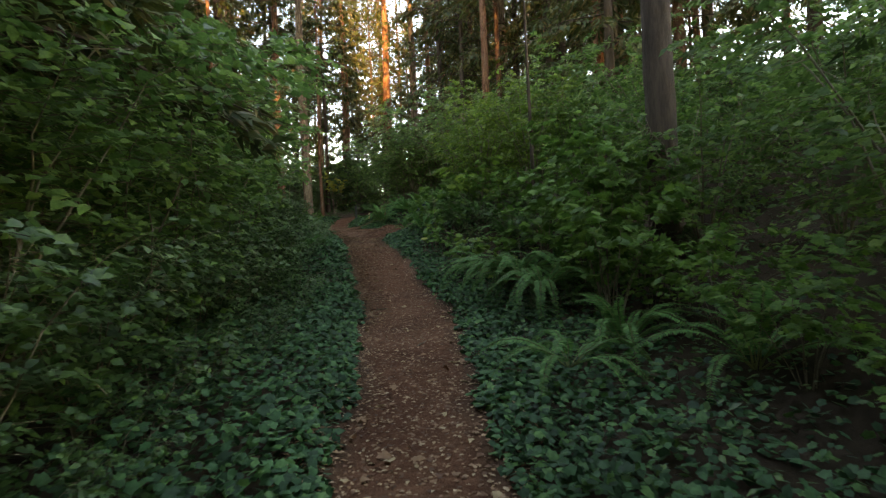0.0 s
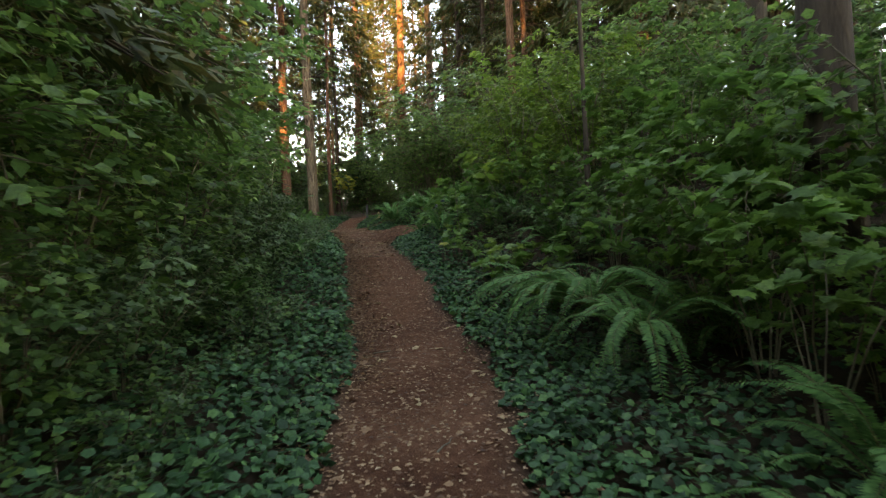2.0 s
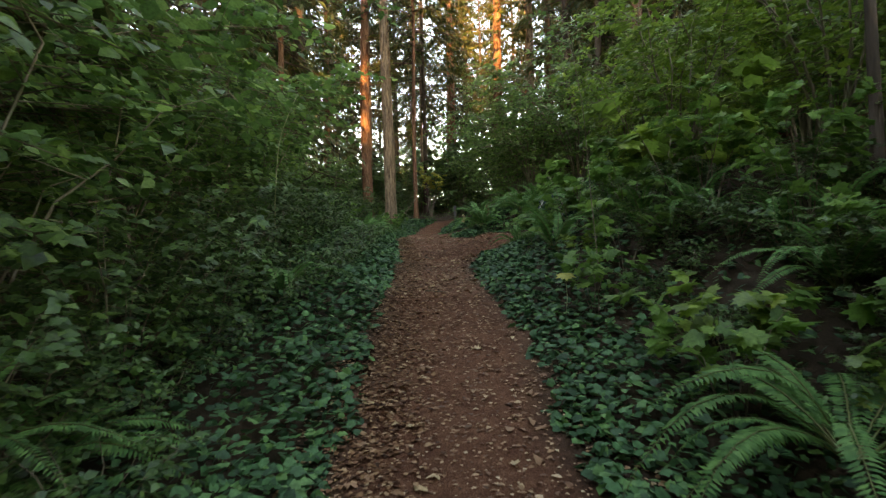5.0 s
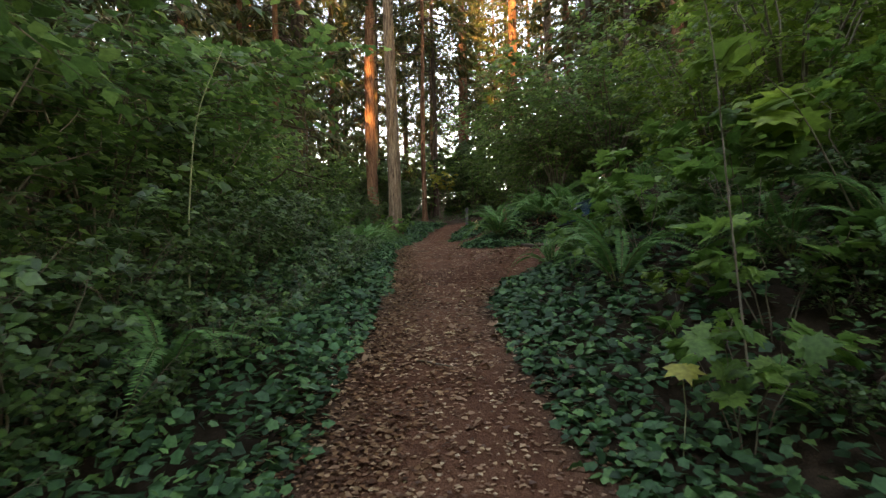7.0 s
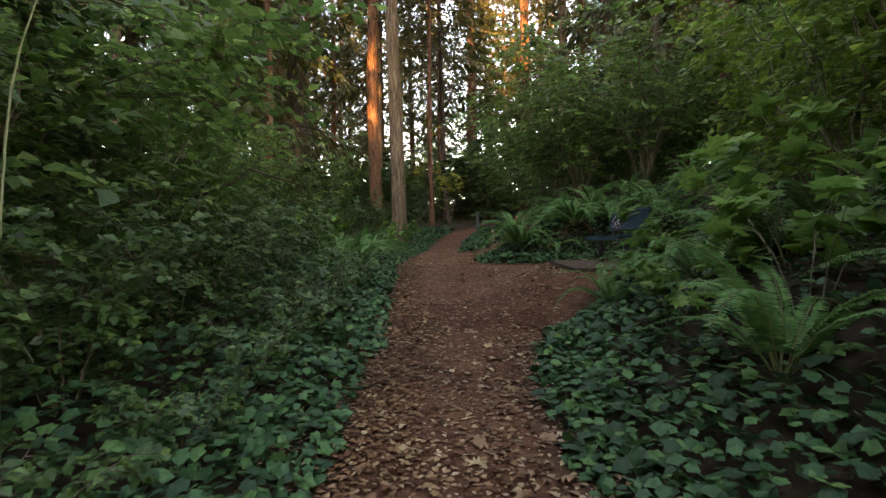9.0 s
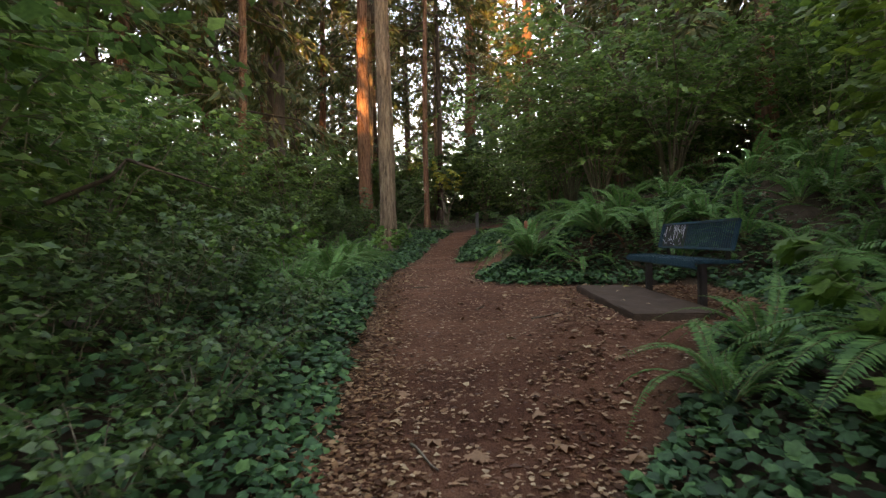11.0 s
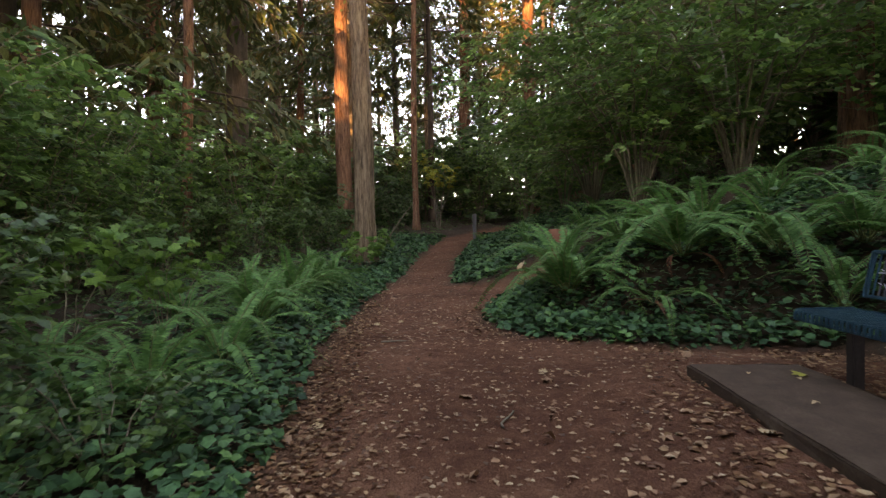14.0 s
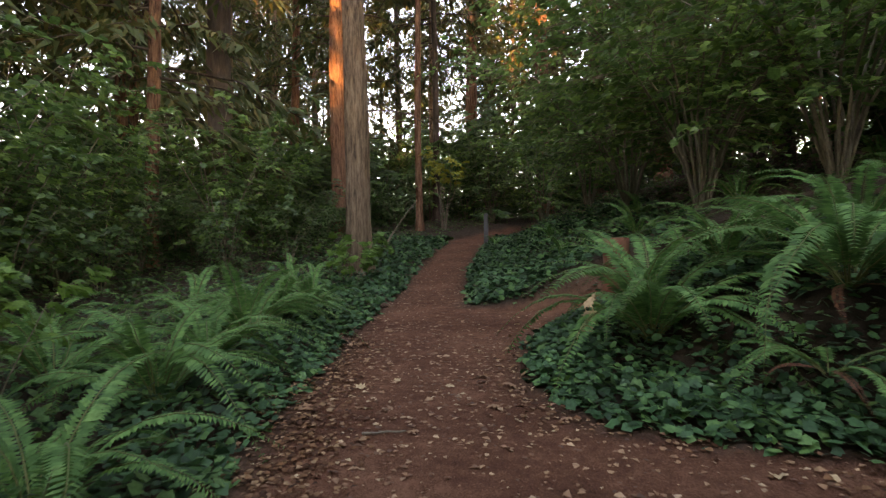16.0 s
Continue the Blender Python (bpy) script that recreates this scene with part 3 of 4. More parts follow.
def shrub(kind, x, y, turn, scale, name, label, group="", dz=0.0):
    stems, foliage, twigs = kind
    t = thing(name, x, y, float(ground_z(x, y)) - 0.03 + dz, turn, label, "shrub", group, scale=scale)
    for s in stems:
        mpart("stem", s, t)
    fo = mpart("foliage", foliage, t)
    if kind not in FARBUSH:
        tagged(mpart("twigwork", twigs, fo), kind="stuff")
    return t


LOW = [shrub_meshes(1.1, 0.85, 8, 8, 14, OVAL_LEAF, 0.085, BUSH, 50 + i, 0.15) for i in range(3)]
MID = [shrub_meshes(2.1, 1.3, 8, 11, 16, OVAL_LEAF, 0.11, BUSH, 60 + i, 0.12) for i in range(3)]
TALL = [shrub_meshes(4.2, 2.2, 8, 16, 18, OVAL_LEAF, 0.15, HAZEL, 70 + i, 0.15, thick=0.022) for i in range(3)]
FINE = [shrub_meshes(4.0, 1.9, 9, 17, 20, OVAL_LEAF, 0.115, BUSH, 80 + i, 0.1, thick=0.02) for i in range(2)]
MIDR = [shrub_meshes(2.1, 1.3, 7, 9, 8, MAPLE_LEAF, 0.12, MAPLE, 140 + i, 0.3, thick=0.009) for i in range(3)]
SPRIG = shrub_meshes(1.25, 0.6, 4, 4, 5, MAPLE_LEAF, 0.17, LIGHT, 95, 0.5, thick=0.006)
SAPL = [shrub_meshes(1.25, 0.7, 5, 4, 5, MAPLE_LEAF, 0.17, MAPLE, 90 + i, 0.45, thick=0.007) for i in range(3)]
FARBUSH = [shrub_meshes(3.6, 2.3, 7, 9, 21, TUFT, 0.4, BUSH, 110 + i, 0.05, thick=0.02) for i in range(3)]
HAZELBIG = shrub_meshes(5.0, 4.6, 15, 22, 20, OVAL_LEAF, 0.17, HAZEL, 99, 0.22, 1.2, thick=0.03)
VINE = [shrub_meshes(3.3, 1.3, 6, 8, 9, MAPLE_LEAF, 0.17, MAPLE, 120 + i, 0.4, thick=0.013) for i in range(2)]
SUNNY = [shrub_meshes(4.2, 1.8, 9, 15, 18, OVAL_LEAF, 0.125, LIGHT, 130 + i, 0.2, thick=0.02) for i in range(2)]
GOLD = shrub_meshes(3.9, 1.0, 6, 8, 12, OVAL_LEAF, 0.16, YELLOW, 98, 0.6, thick=0.02)

rngs = np.random.default_rng(8)
LOWLAB, MIDLAB, TALLLAB, FINELAB = ("low leafy green bush beside the trail", "dense dark-green bush on the bank", "tall hazel bush with broad green leaves", "tall thin-leaved bush under the trees")


def clear_of(x, y, r):
    return float(off_trail(x, y)) > r


# left bank, front to back
for y in np.arange(-1.5, 19.5, 0.95):
    x = float(left_edge(y)) - (rngs.uniform(0.75, 1.1) if y > 12.5 else rngs.uniform(1.15, 1.6))
    shrub(LOW[int(rngs.integers(3))], x, y, rngs.uniform(0, 360), rngs.uniform(0.45, 0.75), "low_bush", LOWLAB, "bushes on the bank")
for y in np.arange(-1.5, 19.5, 1.3):
    x = float(left_edge(y)) - rngs.uniform(1.9, 2.5)
    shrub(MID[int(rngs.integers(3))], x, y, rngs.uniform(0, 360), rngs.uniform(0.6, 0.85), "bush", MIDLAB, "bushes on the bank")
for y in np.arange(-4, 38, 2.1):
    x = float(left_edge(y)) - rngs.uniform(3.6, 5.0) - (1.6 if y > 19 else 0)
    shrub((FINE + TALL[:2])[int(rngs.integers(4))], x, y, rngs.uniform(0, 360), rngs.uniform(0.7, 1.05), "bush", FINELAB, "tall bushes under the trees")
for y in np.arange(2, 46, 2.6):
    x = float(left_edge(y)) - rngs.uniform(6.5, 9.5)
    shrub((FINE + TALL[:2])[int(rngs.integers(4))], x, y, rngs.uniform(0, 360), rngs.uniform(0.8, 1.1), "bush", FINELAB, "tall bushes under the trees")
for y in np.arange(20, 50, 2.2):
    x = float(left_edge(min(y, 36))) - rngs.uniform(2.6, 4.5) - (1 if y < 29 else 0)
    shrub(MID[int(rngs.integers(3))], x, y, rngs.uniform(0, 360), rngs.uniform(0.7, 1.1), "bush", MIDLAB, "bushes on the bank")
for y in np.arange(-2, 8, 1.2):
    x = float(left_edge(y)) - rngs.uniform(2.0, 2.5)
    shrub(MID[int(rngs.integers(3))], x, y, rngs.uniform(0, 360), rngs.uniform(0.7, 0.9), "bush", MIDLAB, "bushes on the bank")
for y in np.arange(9, 19.8, 1.25):
    x = float(left_edge(y)) - rngs.uniform(1.6, 2.0)
    shrub(MID[int(rngs.integers(3))], x, y, rngs.uniform(0, 360), rngs.uniform(0.52, 0.72), "bush", MIDLAB, "bushes on the bank")
for y in np.arange(-2, 17, 2.3):
    x = float(left_edge(y)) - rngs.uniform(2.7, 3.3)
    shrub(TALL[int(rngs.integers(3))], x, y, rngs.uniform(0, 360), rngs.uniform(0.75, 0.95), "hazel_bush", TALLLAB, "hazels on the bank")
# right bank
for (x, y, sc) in ((-10.6, 24.3, 1.0), (-11.8, 27.6, 1.1), (-9.8, 21.8, 1.0), (-12.4, 22.8, 1.2), (-10.2, 30.5, 1.0), (4.4, 26.5, 0.9), (5.6, 28.5, 1.0), (6.8, 26.0, 1.1), (6.5, 31.5, 1.1), (3.2, 32.5, 1.0), (8.6, 29.0, 1.2), (7.2, 22.5, 1.1), (2.2, 35.5, 1.1)):
    shrub(TALL[int(rngs.integers(3))], x, y, rngs.uniform(0, 360), sc, "hazel_bush", TALLLAB, "hazels on the bank")
for y in np.arange(-3.5, 17, 1.5):
    far = y > 7.5
    x = float(right_edge(y)) + (rngs.uniform(3.3, 4.2) if far else rngs.uniform(2.4, 3.2))
    shrub(MIDR[int(rngs.integers(3))], x, y, rngs.uniform(0, 360), rngs.uniform(0.3, 0.5) if far else rngs.uniform(0.5, 0.75), "bush", "leafy green bush on the slope beside the trail", "bushes on the bank")
for y in np.arange(-1, 18, 1.9):
    x = float(right_edge(y)) + (rngs.uniform(5.4, 6.4) if y > 7.5 else rngs.uniform(3.9, 4.8))
    shrub(TALL[int(rngs.integers(3))], x, y, rngs.uniform(0, 360), rngs.uniform(0.6, 0.85), "hazel_bush", TALLLAB, "hazels on the bank")
for k in range(54):
    y = rngs.uniform(6.5, 17.5)
    x = float(right_edge(y)) + rngs.uniform(1.3, 4.6)
    shrub(LOW[int(rngs.integers(3))], x, y, rngs.uniform(0, 360), rngs.uniform(0.28, 0.5), "low_bush", "low leafy green bush on the slope among the ferns", "bushes on the slope")
for y in np.arange(1, 24, 2.5):
    x = float(min(right_edge(y), 1.0)) + rngs.uniform(6.5, 8.5)
    shrub(TALL[int(rngs.integers(3))], x, y, rngs.uniform(0, 360), rngs.uniform(0.9, 1.3), "hazel_bush", TALLLAB, "hazels on the bank")
for (x, y, s) in ((0.9, 33.5, 1.0), (-1.5, 36.5, 1.1), (-3.0, 40.5, 1.2), (-5.5, 44, 1.2), (-9, 46, 1.2), (4, 38, 1.2), (8, 30, 1.2)):
    shrub(TALL[int(rngs.integers(3))], x, y, rngs.uniform(0, 360), s, "hazel_bush", TALLLAB, "hazels on the bank")
for (x, y, s) in ((2.5, 15.6, 0.95), (3.3, 17.8, 1.15), (4.3, 20.3, 1.15), (3.7, 13.6, 0.95), (2.3, 17.6, 0.85), (2.6, 19.4, 1.1), (4.6, 16.2, 1.1)):
    shrub(SUNNY[int(rngs.integers(2))], x, y, rngs.uniform(0, 360), s, "light_green_bush", "tall bush with small yellow-green leaves", "light-green bushes on the slope")
for (x, y, s) in ((1.95, 13.2, 1.45), (1.7, 11.0, 0.75), (0.75, 13.5, 0.4), (2.1, 9.3, 0.5), (2.25, 10.1, 0.55)):
    shrub(SPRIG, x, y, rngs.uniform(0, 360), s, "maple_sapling", "young maple with bright yellow-green lobed leaves", "maple saplings")
for (x, y, s) in ((3.1, 5.2, 0.75), (3.4, 6.4, 0.8), (3.5, 7.6, 0.85), (4.1, 6.8, 0.8), (3.9, 8.3, 0.9), (3.2, 9.9, 0.65), (2.7, 12.2, 0.5), (-5.6, 21.6, 0.45), (4.2, 11.6, 0.8), (2.2, 13.2, 0.5)):
    shrub(VINE[int(rngs.integers(2))], x, y, rngs.uniform(0, 360), s, "vine_maple", "vine maple with thin stems and light-green lobed leaves", "vine maples on the slope")
for (x, y, s) in ((-4.9, 4.2, 1.05), (-6.0, 9.5, 1.15), (-6.8, 15.0, 1.1)):
    shrub(HAZELBIG, x, y, rngs.uniform(0, 360), s, "hazel_bush", "large dark hazel leaning out of the bank", "hazels on the bank")
for (x, y, s) in ((1.7, 12.9, 0.5), (2.2, 12.5, 0.6), (2.5, 12.0, 0.6), (2.65, 11.4, 0.55), (3.0, 12.6, 0.8), (2.0, 13.6, 0.7), (1.25, 14.3, 0.45), (1.6, 14.9, 0.65), (2.4, 14.4, 0.8), (3.0, 11.0, 0.7), (2.7, 23.6, 0.6), (3.0, 22.6, 0.6), (3.6, 24.2, 0.8), (3.3, 23.2, 0.7), (4.2, 23.0, 0.9), (1.9, 21.2, 0.5), (2.4, 20.5, 0.6)):
    shrub(LOW[int(rngs.integers(3))], x, y, rngs.uniform(0, 360), s, "low_bush", "low leafy green bush on the slope among the ferns", "bushes on the slope")
for (x, y, s) in ((5.6, 34.2, 1.3), (6.6, 33.0, 1.3), (5.0, 36.2, 1.4), (7.6, 34.5, 1.4), (8.3, 33.2, 1.3), (9.6, 35.0, 1.2), (11.2, 37.0, 1.4), (12.6, 35.5, 1.3), (9.0, 38.5, 1.4), (13.6, 38.0, 1.5), (10.4, 33.0, 1.1), (14.8, 35.8, 1.4)):
    shrub(FARBUSH[int(rngs.integers(3))], x, y, rngs.uniform(0, 360), s, "bush", "dark bush among the far trees", "far bushes")
shrub(GOLD, -7.0, 40.2, 0, 1.0, "yellowing_bush", "slender bush with yellowing leaves near the thin tree")
for x in np.arange(-17, 6, 1.9):
    y = rngs.uniform(44, 49)
    shrub(FARBUSH[int(rngs.integers(3))], x, y, rngs.uniform(0, 360), rngs.uniform(1.1, 1.6), "bush", "dark bush among the far trees", "far bushes")
for x in np.arange(-26, 10, 2.0):
    y = rngs.uniform(52, 57)
    shrub(FARBUSH[int(rngs.integers(3))], x, y, rngs.uniform(0, 360), rngs.uniform(1.5, 2.1), "bush", "dark bush among the far trees", "far bushes")
for k in range(34):
    x, y = rngs.uniform(-32, -13.5), rngs.uniform(26, 46)
    shrub(FARBUSH[int(rngs.integers(3))], x, y, rngs.uniform(0, 360), rngs.uniform(1.1, 1.7), "bush", "dark bush among the far trees", "far bushes")
for k in range(60):
    x, y = rngs.uniform(-50, 30), rngs.uniform(38, 80)
    if (y < 46 and -9 < x < -2) or (58 < y < 70 and -22 < x < -15):
        continue
    shrub(FARBUSH[int(rngs.integers(3))], x, y, rngs.uniform(0, 360), rngs.uniform(0.8, 1.5), "bush", "dark bush among the far trees", "far bushes")
for k in range(44):
    x, y = rngs.uniform(-34, -13), rngs.uniform(10, 40)
    shrub(FARBUSH[int(rngs.integers(3))], x, y, rngs.uniform(0, 360), rngs.uniform(0.7, 1.2), "bush", "dark bush among the far trees", "far bushes")
for k in range(50):
    x, y = rngs.uniform(8.5, 24), rngs.uniform(2, 40)
    shrub(FARBUSH[int(rngs.integers(3))], x, y, rngs.uniform(0, 360), rngs.uniform(0.8, 1.3), "bush", "dark bush among the far trees", "far bushes")
shrub(HAZELBIG, 1.7, 28.4, 20, 1.1, "hazel_bush", "large arching hazel with many bare lower stems")
shrub(HAZELBIG, -0.1, 28.9, 75, 0.9, "hazel_bush", "large arching hazel leaning over the fork")
shrub(HAZELBIG, -0.8, 32.4, 150, 0.95, "hazel_bush", "large arching hazel over the trail's bend")
for (x, y, s) in ((1.5, 10.5, 0.8), (1.75, 16.0, 1.1), (0.8, 12.2, 0.65), (1.2, 12.9, 0.8), (2.9, 11.2, 0.8), (3.6, 8.8, 0.9), (0.75, 14.9, 0.9), (1.0, 15.7, 1.0), (1.4, 13.8, 1.0), (0.5, 16.4, 0.8), (0.1, 15.6, 0.6), (4.0, 5.2, 0.9), (2.7, 10.0, 0.95), (3.5, 6.9, 0.9), (-6.1, 28.3, 0.75), (-6.3, 29.2, 0.9), (-6.6, 21.4, 1.0), (-2.6, 4.6, 0.9)):
    shrub(SAPL[int(rngs.integers(3))], x, y, rngs.uniform(0, 360), s, "maple_sapling", "young maple with large light-green lobed leaves", "maple saplings")


# ---------------------------------------------------------------- ferns
def frond_mesh(length, seed, pairs=54, droop=1.0):
    """One frond: a stalk that arches over, with close, overlapping leaflets that shorten to the tip."""
    rng = np.random.default_rng(seed)
    k = np.linspace(0, 1, 9)
    rise = rng.uniform(0.36, 0.52)
    side = rng.normal() * 0.08
    line = np.stack([side * length * k ** 2, length * (0.92 * k - 0.08 * k ** 3), length * (rise * 1.5 * k - rise * (1.5 + 0.9 * droop) * k ** 2.3)], -1)
    v0, f0 = tube(line, 0.0045 * (1.2 - k), 3)
    u = np.repeat(np.linspace(0.12, 0.995, pairs), 2)
    c = np.stack([np.interp(u, k, line[:, a]) for a in range(3)], -1)
    tan = np.stack([np.interp(u, k, np.gradient(line[:, a], k)) for a in range(3)], -1)
    tan /= np.linalg.norm(tan, axis=1, keepdims=True)
    sg = np.where(np.arange(len(u)) % 2, 1, -1)[:, None]
    sd = np.cross(tan, (1e-3, 0, 1.0))
    sd /= np.linalg.norm(sd, axis=1, keepdims=True)
    nrm = np.cross(sd, tan)
    tipd = sd * sg + tan * 0.36 - nrm * 0.1 + 0.05 * rng.normal(size=c.shape)
    ln = length * 0.072 * np.minimum(1, (1.06 - u) * 2.1) ** 0.75 * np.minimum(1, 0.5 + u * 2) * rng.uniform(0.9, 1.08, len(u))
    pin = (np.array([(0.13, 0, 0), (0.12, 0.55, 0.01), (0, 1, -0.1), (-0.13, 0.35, 0.01)], float), np.array([(0, 1, 3), (1, 2, 3)]))
    v1, f1 = scatter(pin, c, tipd, nrm, ln)
    me = tri_mesh("frond", *merge([(v0, f0), (v1, f1)]), FERN)
    me.materials.append(STALK)
    idx = np.zeros(len(me.polygons), np.int32)
    idx[:len(f0)] = 1
    me.polygons.foreach_set("material_index", idx)
    return me


FRONDS = [frond_mesh(1.0, 200 + i, droop=(0.25, 0.6, 1.0)[i % 3]) for i in range(9)]


DEADFRONDS = []
for dead in FRONDS[:3]:
    DEADFRONDS.append(dead.copy())
    DEADFRONDS[-1].materials[0] = DEADFERN
    DEADFRONDS[-1].materials[1] = DEADFERN


def fern(x, y, size, seed, count=15, label="green sword fern with arching fronds", dz=0.0, flat=0.0, withered=0):
    """flat: 0 for a plant with rising fronds, 1 for one whose fronds spread low all round."""
    rng = np.random.default_rng(seed)
    t = thing("fern", x, y, float(ground_z(x, y)) + dz, 0, label, "fern", "sword ferns")
    for i in range(count):
        a = i * 137.5 + rng.uniform(-18, 18)
        steep = rng.uniform(0, 30) if i % 3 else rng.uniform(28, 55)
        steep = steep * (1 - 0.6 * flat) - 10 * flat
        m = pose(0, 0, 0.03, 0, 0, a) @ pose(0, 0.03, 0, steep, rng.uniform(-15, 15), 0) @ Matrix.Scale(size * rng.uniform(0.8, 1.15), 4)
        mpart("frond", FRONDS[int(rng.integers(9))], t, m)
    for i in range(withered):
        m = pose(0, 0, 0.05, 0, 0, rng.uniform(60, 300)) @ pose(0, 0.03, 0, rng.uniform(-32, -18), rng.uniform(-30, 30), 0) @ Matrix.Scale(size * rng.uniform(0.35, 0.55), 4)
        mpart("dead_frond", DEADFRONDS[i % 3], t, m, "withered rust-brown frond")
    return t


for i, (x, y, s, c) in enumerate(( (2.6, 11.4, 1.1, 16), (2.95, 4.5, 1.3, 16), (3.6, 3.0, 1.25, 14), (3.3, 10.2, 1.1, 14), (3.5, 7.2, 1.2, 14), (3.4, 9.3, 1.0, 12), (2.6, 12.2, 1.0, 12),
                                  (-2.6, 9.2, 1.1, 13), (-2.7, 12.3, 1.15, 14), (-0.2, 17.1, 0.85, 13), (0.45, 14.5, 1.2, 14), (0.2, 17.7, 0.9, 13), (1.0, 16.4, 1.1, 12), (1.3, 18.0, 1.1, 12), (-3.7, 11.5, 1.0, 12),
                                  (1.2, 23.2, 1.35, 18), (0.0, 24.4, 1.3, 16), (-0.9, 24.9, 1.2, 16), (0.75, 22.7, 1.1, 14), (0.9, 24.8, 1.2, 14), (2.2, 24.3, 1.3, 14), (2.9, 22.8, 1.3, 14), (2.1, 21.9, 1.2, 14),
                                  (-0.4, 25.0, 1.1, 13), (3.4, 25.2, 1.2, 12), (1.6, 26.2, 1.0, 12), (-1.3, 27.8, 1.0, 12), (0.2, 28.0, 1.0, 12), (-2.4, 28.6, 0.8, 10),
                                  (-5.6, 24.2, 1.2, 20), (-4.7, 21.2, 1.1, 18), (-5.2, 22.5, 1.2, 20), (-5.45, 23.4, 1.15, 18), (-4.6, 20.2, 1.05, 16), (-5.9, 25.3, 1.1, 18), (-5.9, 24.6, 1.15, 16), (-6.2, 22.6, 1.2, 15), (-5.9, 26.2, 1.0, 14), (-6.9, 25.0, 1.1, 12), (-4.7, 19.8, 1.05, 14), (-5.9, 20.6, 1.1, 12),
                                  (-7.3, 23.4, 1.1, 12), (-6.8, 27.4, 0.95, 12), (-5.6, 25.3, 0.8, 12), (-7.6, 28.6, 0.9, 10), (-4.2, 34.5, 0.8, 10), (2.8, 19.4, 1.2, 12), (2.2, 18.3, 1.2, 12), (-0.9, 30.2, 0.9, 10), (1.2, 30.0, 1.0, 10), (2.6, 29.0, 1.0, 10), (3.8, 27.2, 1.1, 11), (4.4, 24.0, 1.2, 12), (2.7, 26.0, 1.1, 12), (0.2, 26.2, 1.0, 12), (-0.9, 26.3, 0.9, 11), (4.6, 29.5, 1.0, 10), (-2.6, 31, 0.8, 10), (1.6, 22.6, 1.1, 14), (2.6, 21.0, 1.2, 13), (3.4, 21.8, 1.2, 12), (3.9, 23.2, 1.2, 12), (2.0, 20.2, 1.1, 12), (3.5, 20.0, 1.2, 12), (4.8, 22.2, 1.2, 12), (5.2, 25.4, 1.2, 12), (3.2, 24.3, 1.1, 12))):
    fern(x, y, s, 400 + i, c)
for i, (x, y, s) in enumerate(((2.0, 13.1, 1.0), (2.9, 12.0, 1.1), (1.5, 13.4, 0.9), (3.0, 23.5, 1.1), (2.5, 23.0, 1.1), (3.6, 22.5, 1.1), (1.3, 14.5, 0.9))):
    fern(x, y, s, 500 + i, 14)
fern(2.33, 8.15, 1.75, 480, 30, "large sword fern with broad fronds spreading low", 0.46, 0.85)
fern(2.5, 6.95, 1.45, 489, 20, "sword fern with broad fronds spreading low", 0.42, 0.8)
fern(1.82, 9.75, 1.35, 481, 22, "bright green sword fern spreading beside the ivy", 0.25, 0.7)
fern(2.0, 3.4, 1.1, 482, 12, "sword fern with a few long arching fronds", 0.15, 0.6)
fern(0.55, 16.6, 1.2, 483, 16, "sword fern leaning out over the trail's edge", 0.1, 0.6)
fern(-1.72, 24.05, 1.6, 485, 30, "upright sword fern in front of the stump", 0.0, -0.35)
fern(-0.4, 23.75, 1.6, 486, 26, "large sword fern with long arching fronds", 0.0, 0.3, 2)
fern(0.5, 23.4, 1.5, 487, 24, "large sword fern with long arching fronds", 0.0, 0.3)
fern(-0.85, 23.05, 0.85, 488, 9, "sword fern with fronds hanging over the ivy", 0.25, 1.0, 3)
fern(-2.6, 8.8, 1.2, 484, 12, "sword fern reaching out of the dark bushes", 0.35)
fern(-2.9, 5.2, 1.3, 471, 12, "sword fern reaching out of the dark bushes", 0.2)


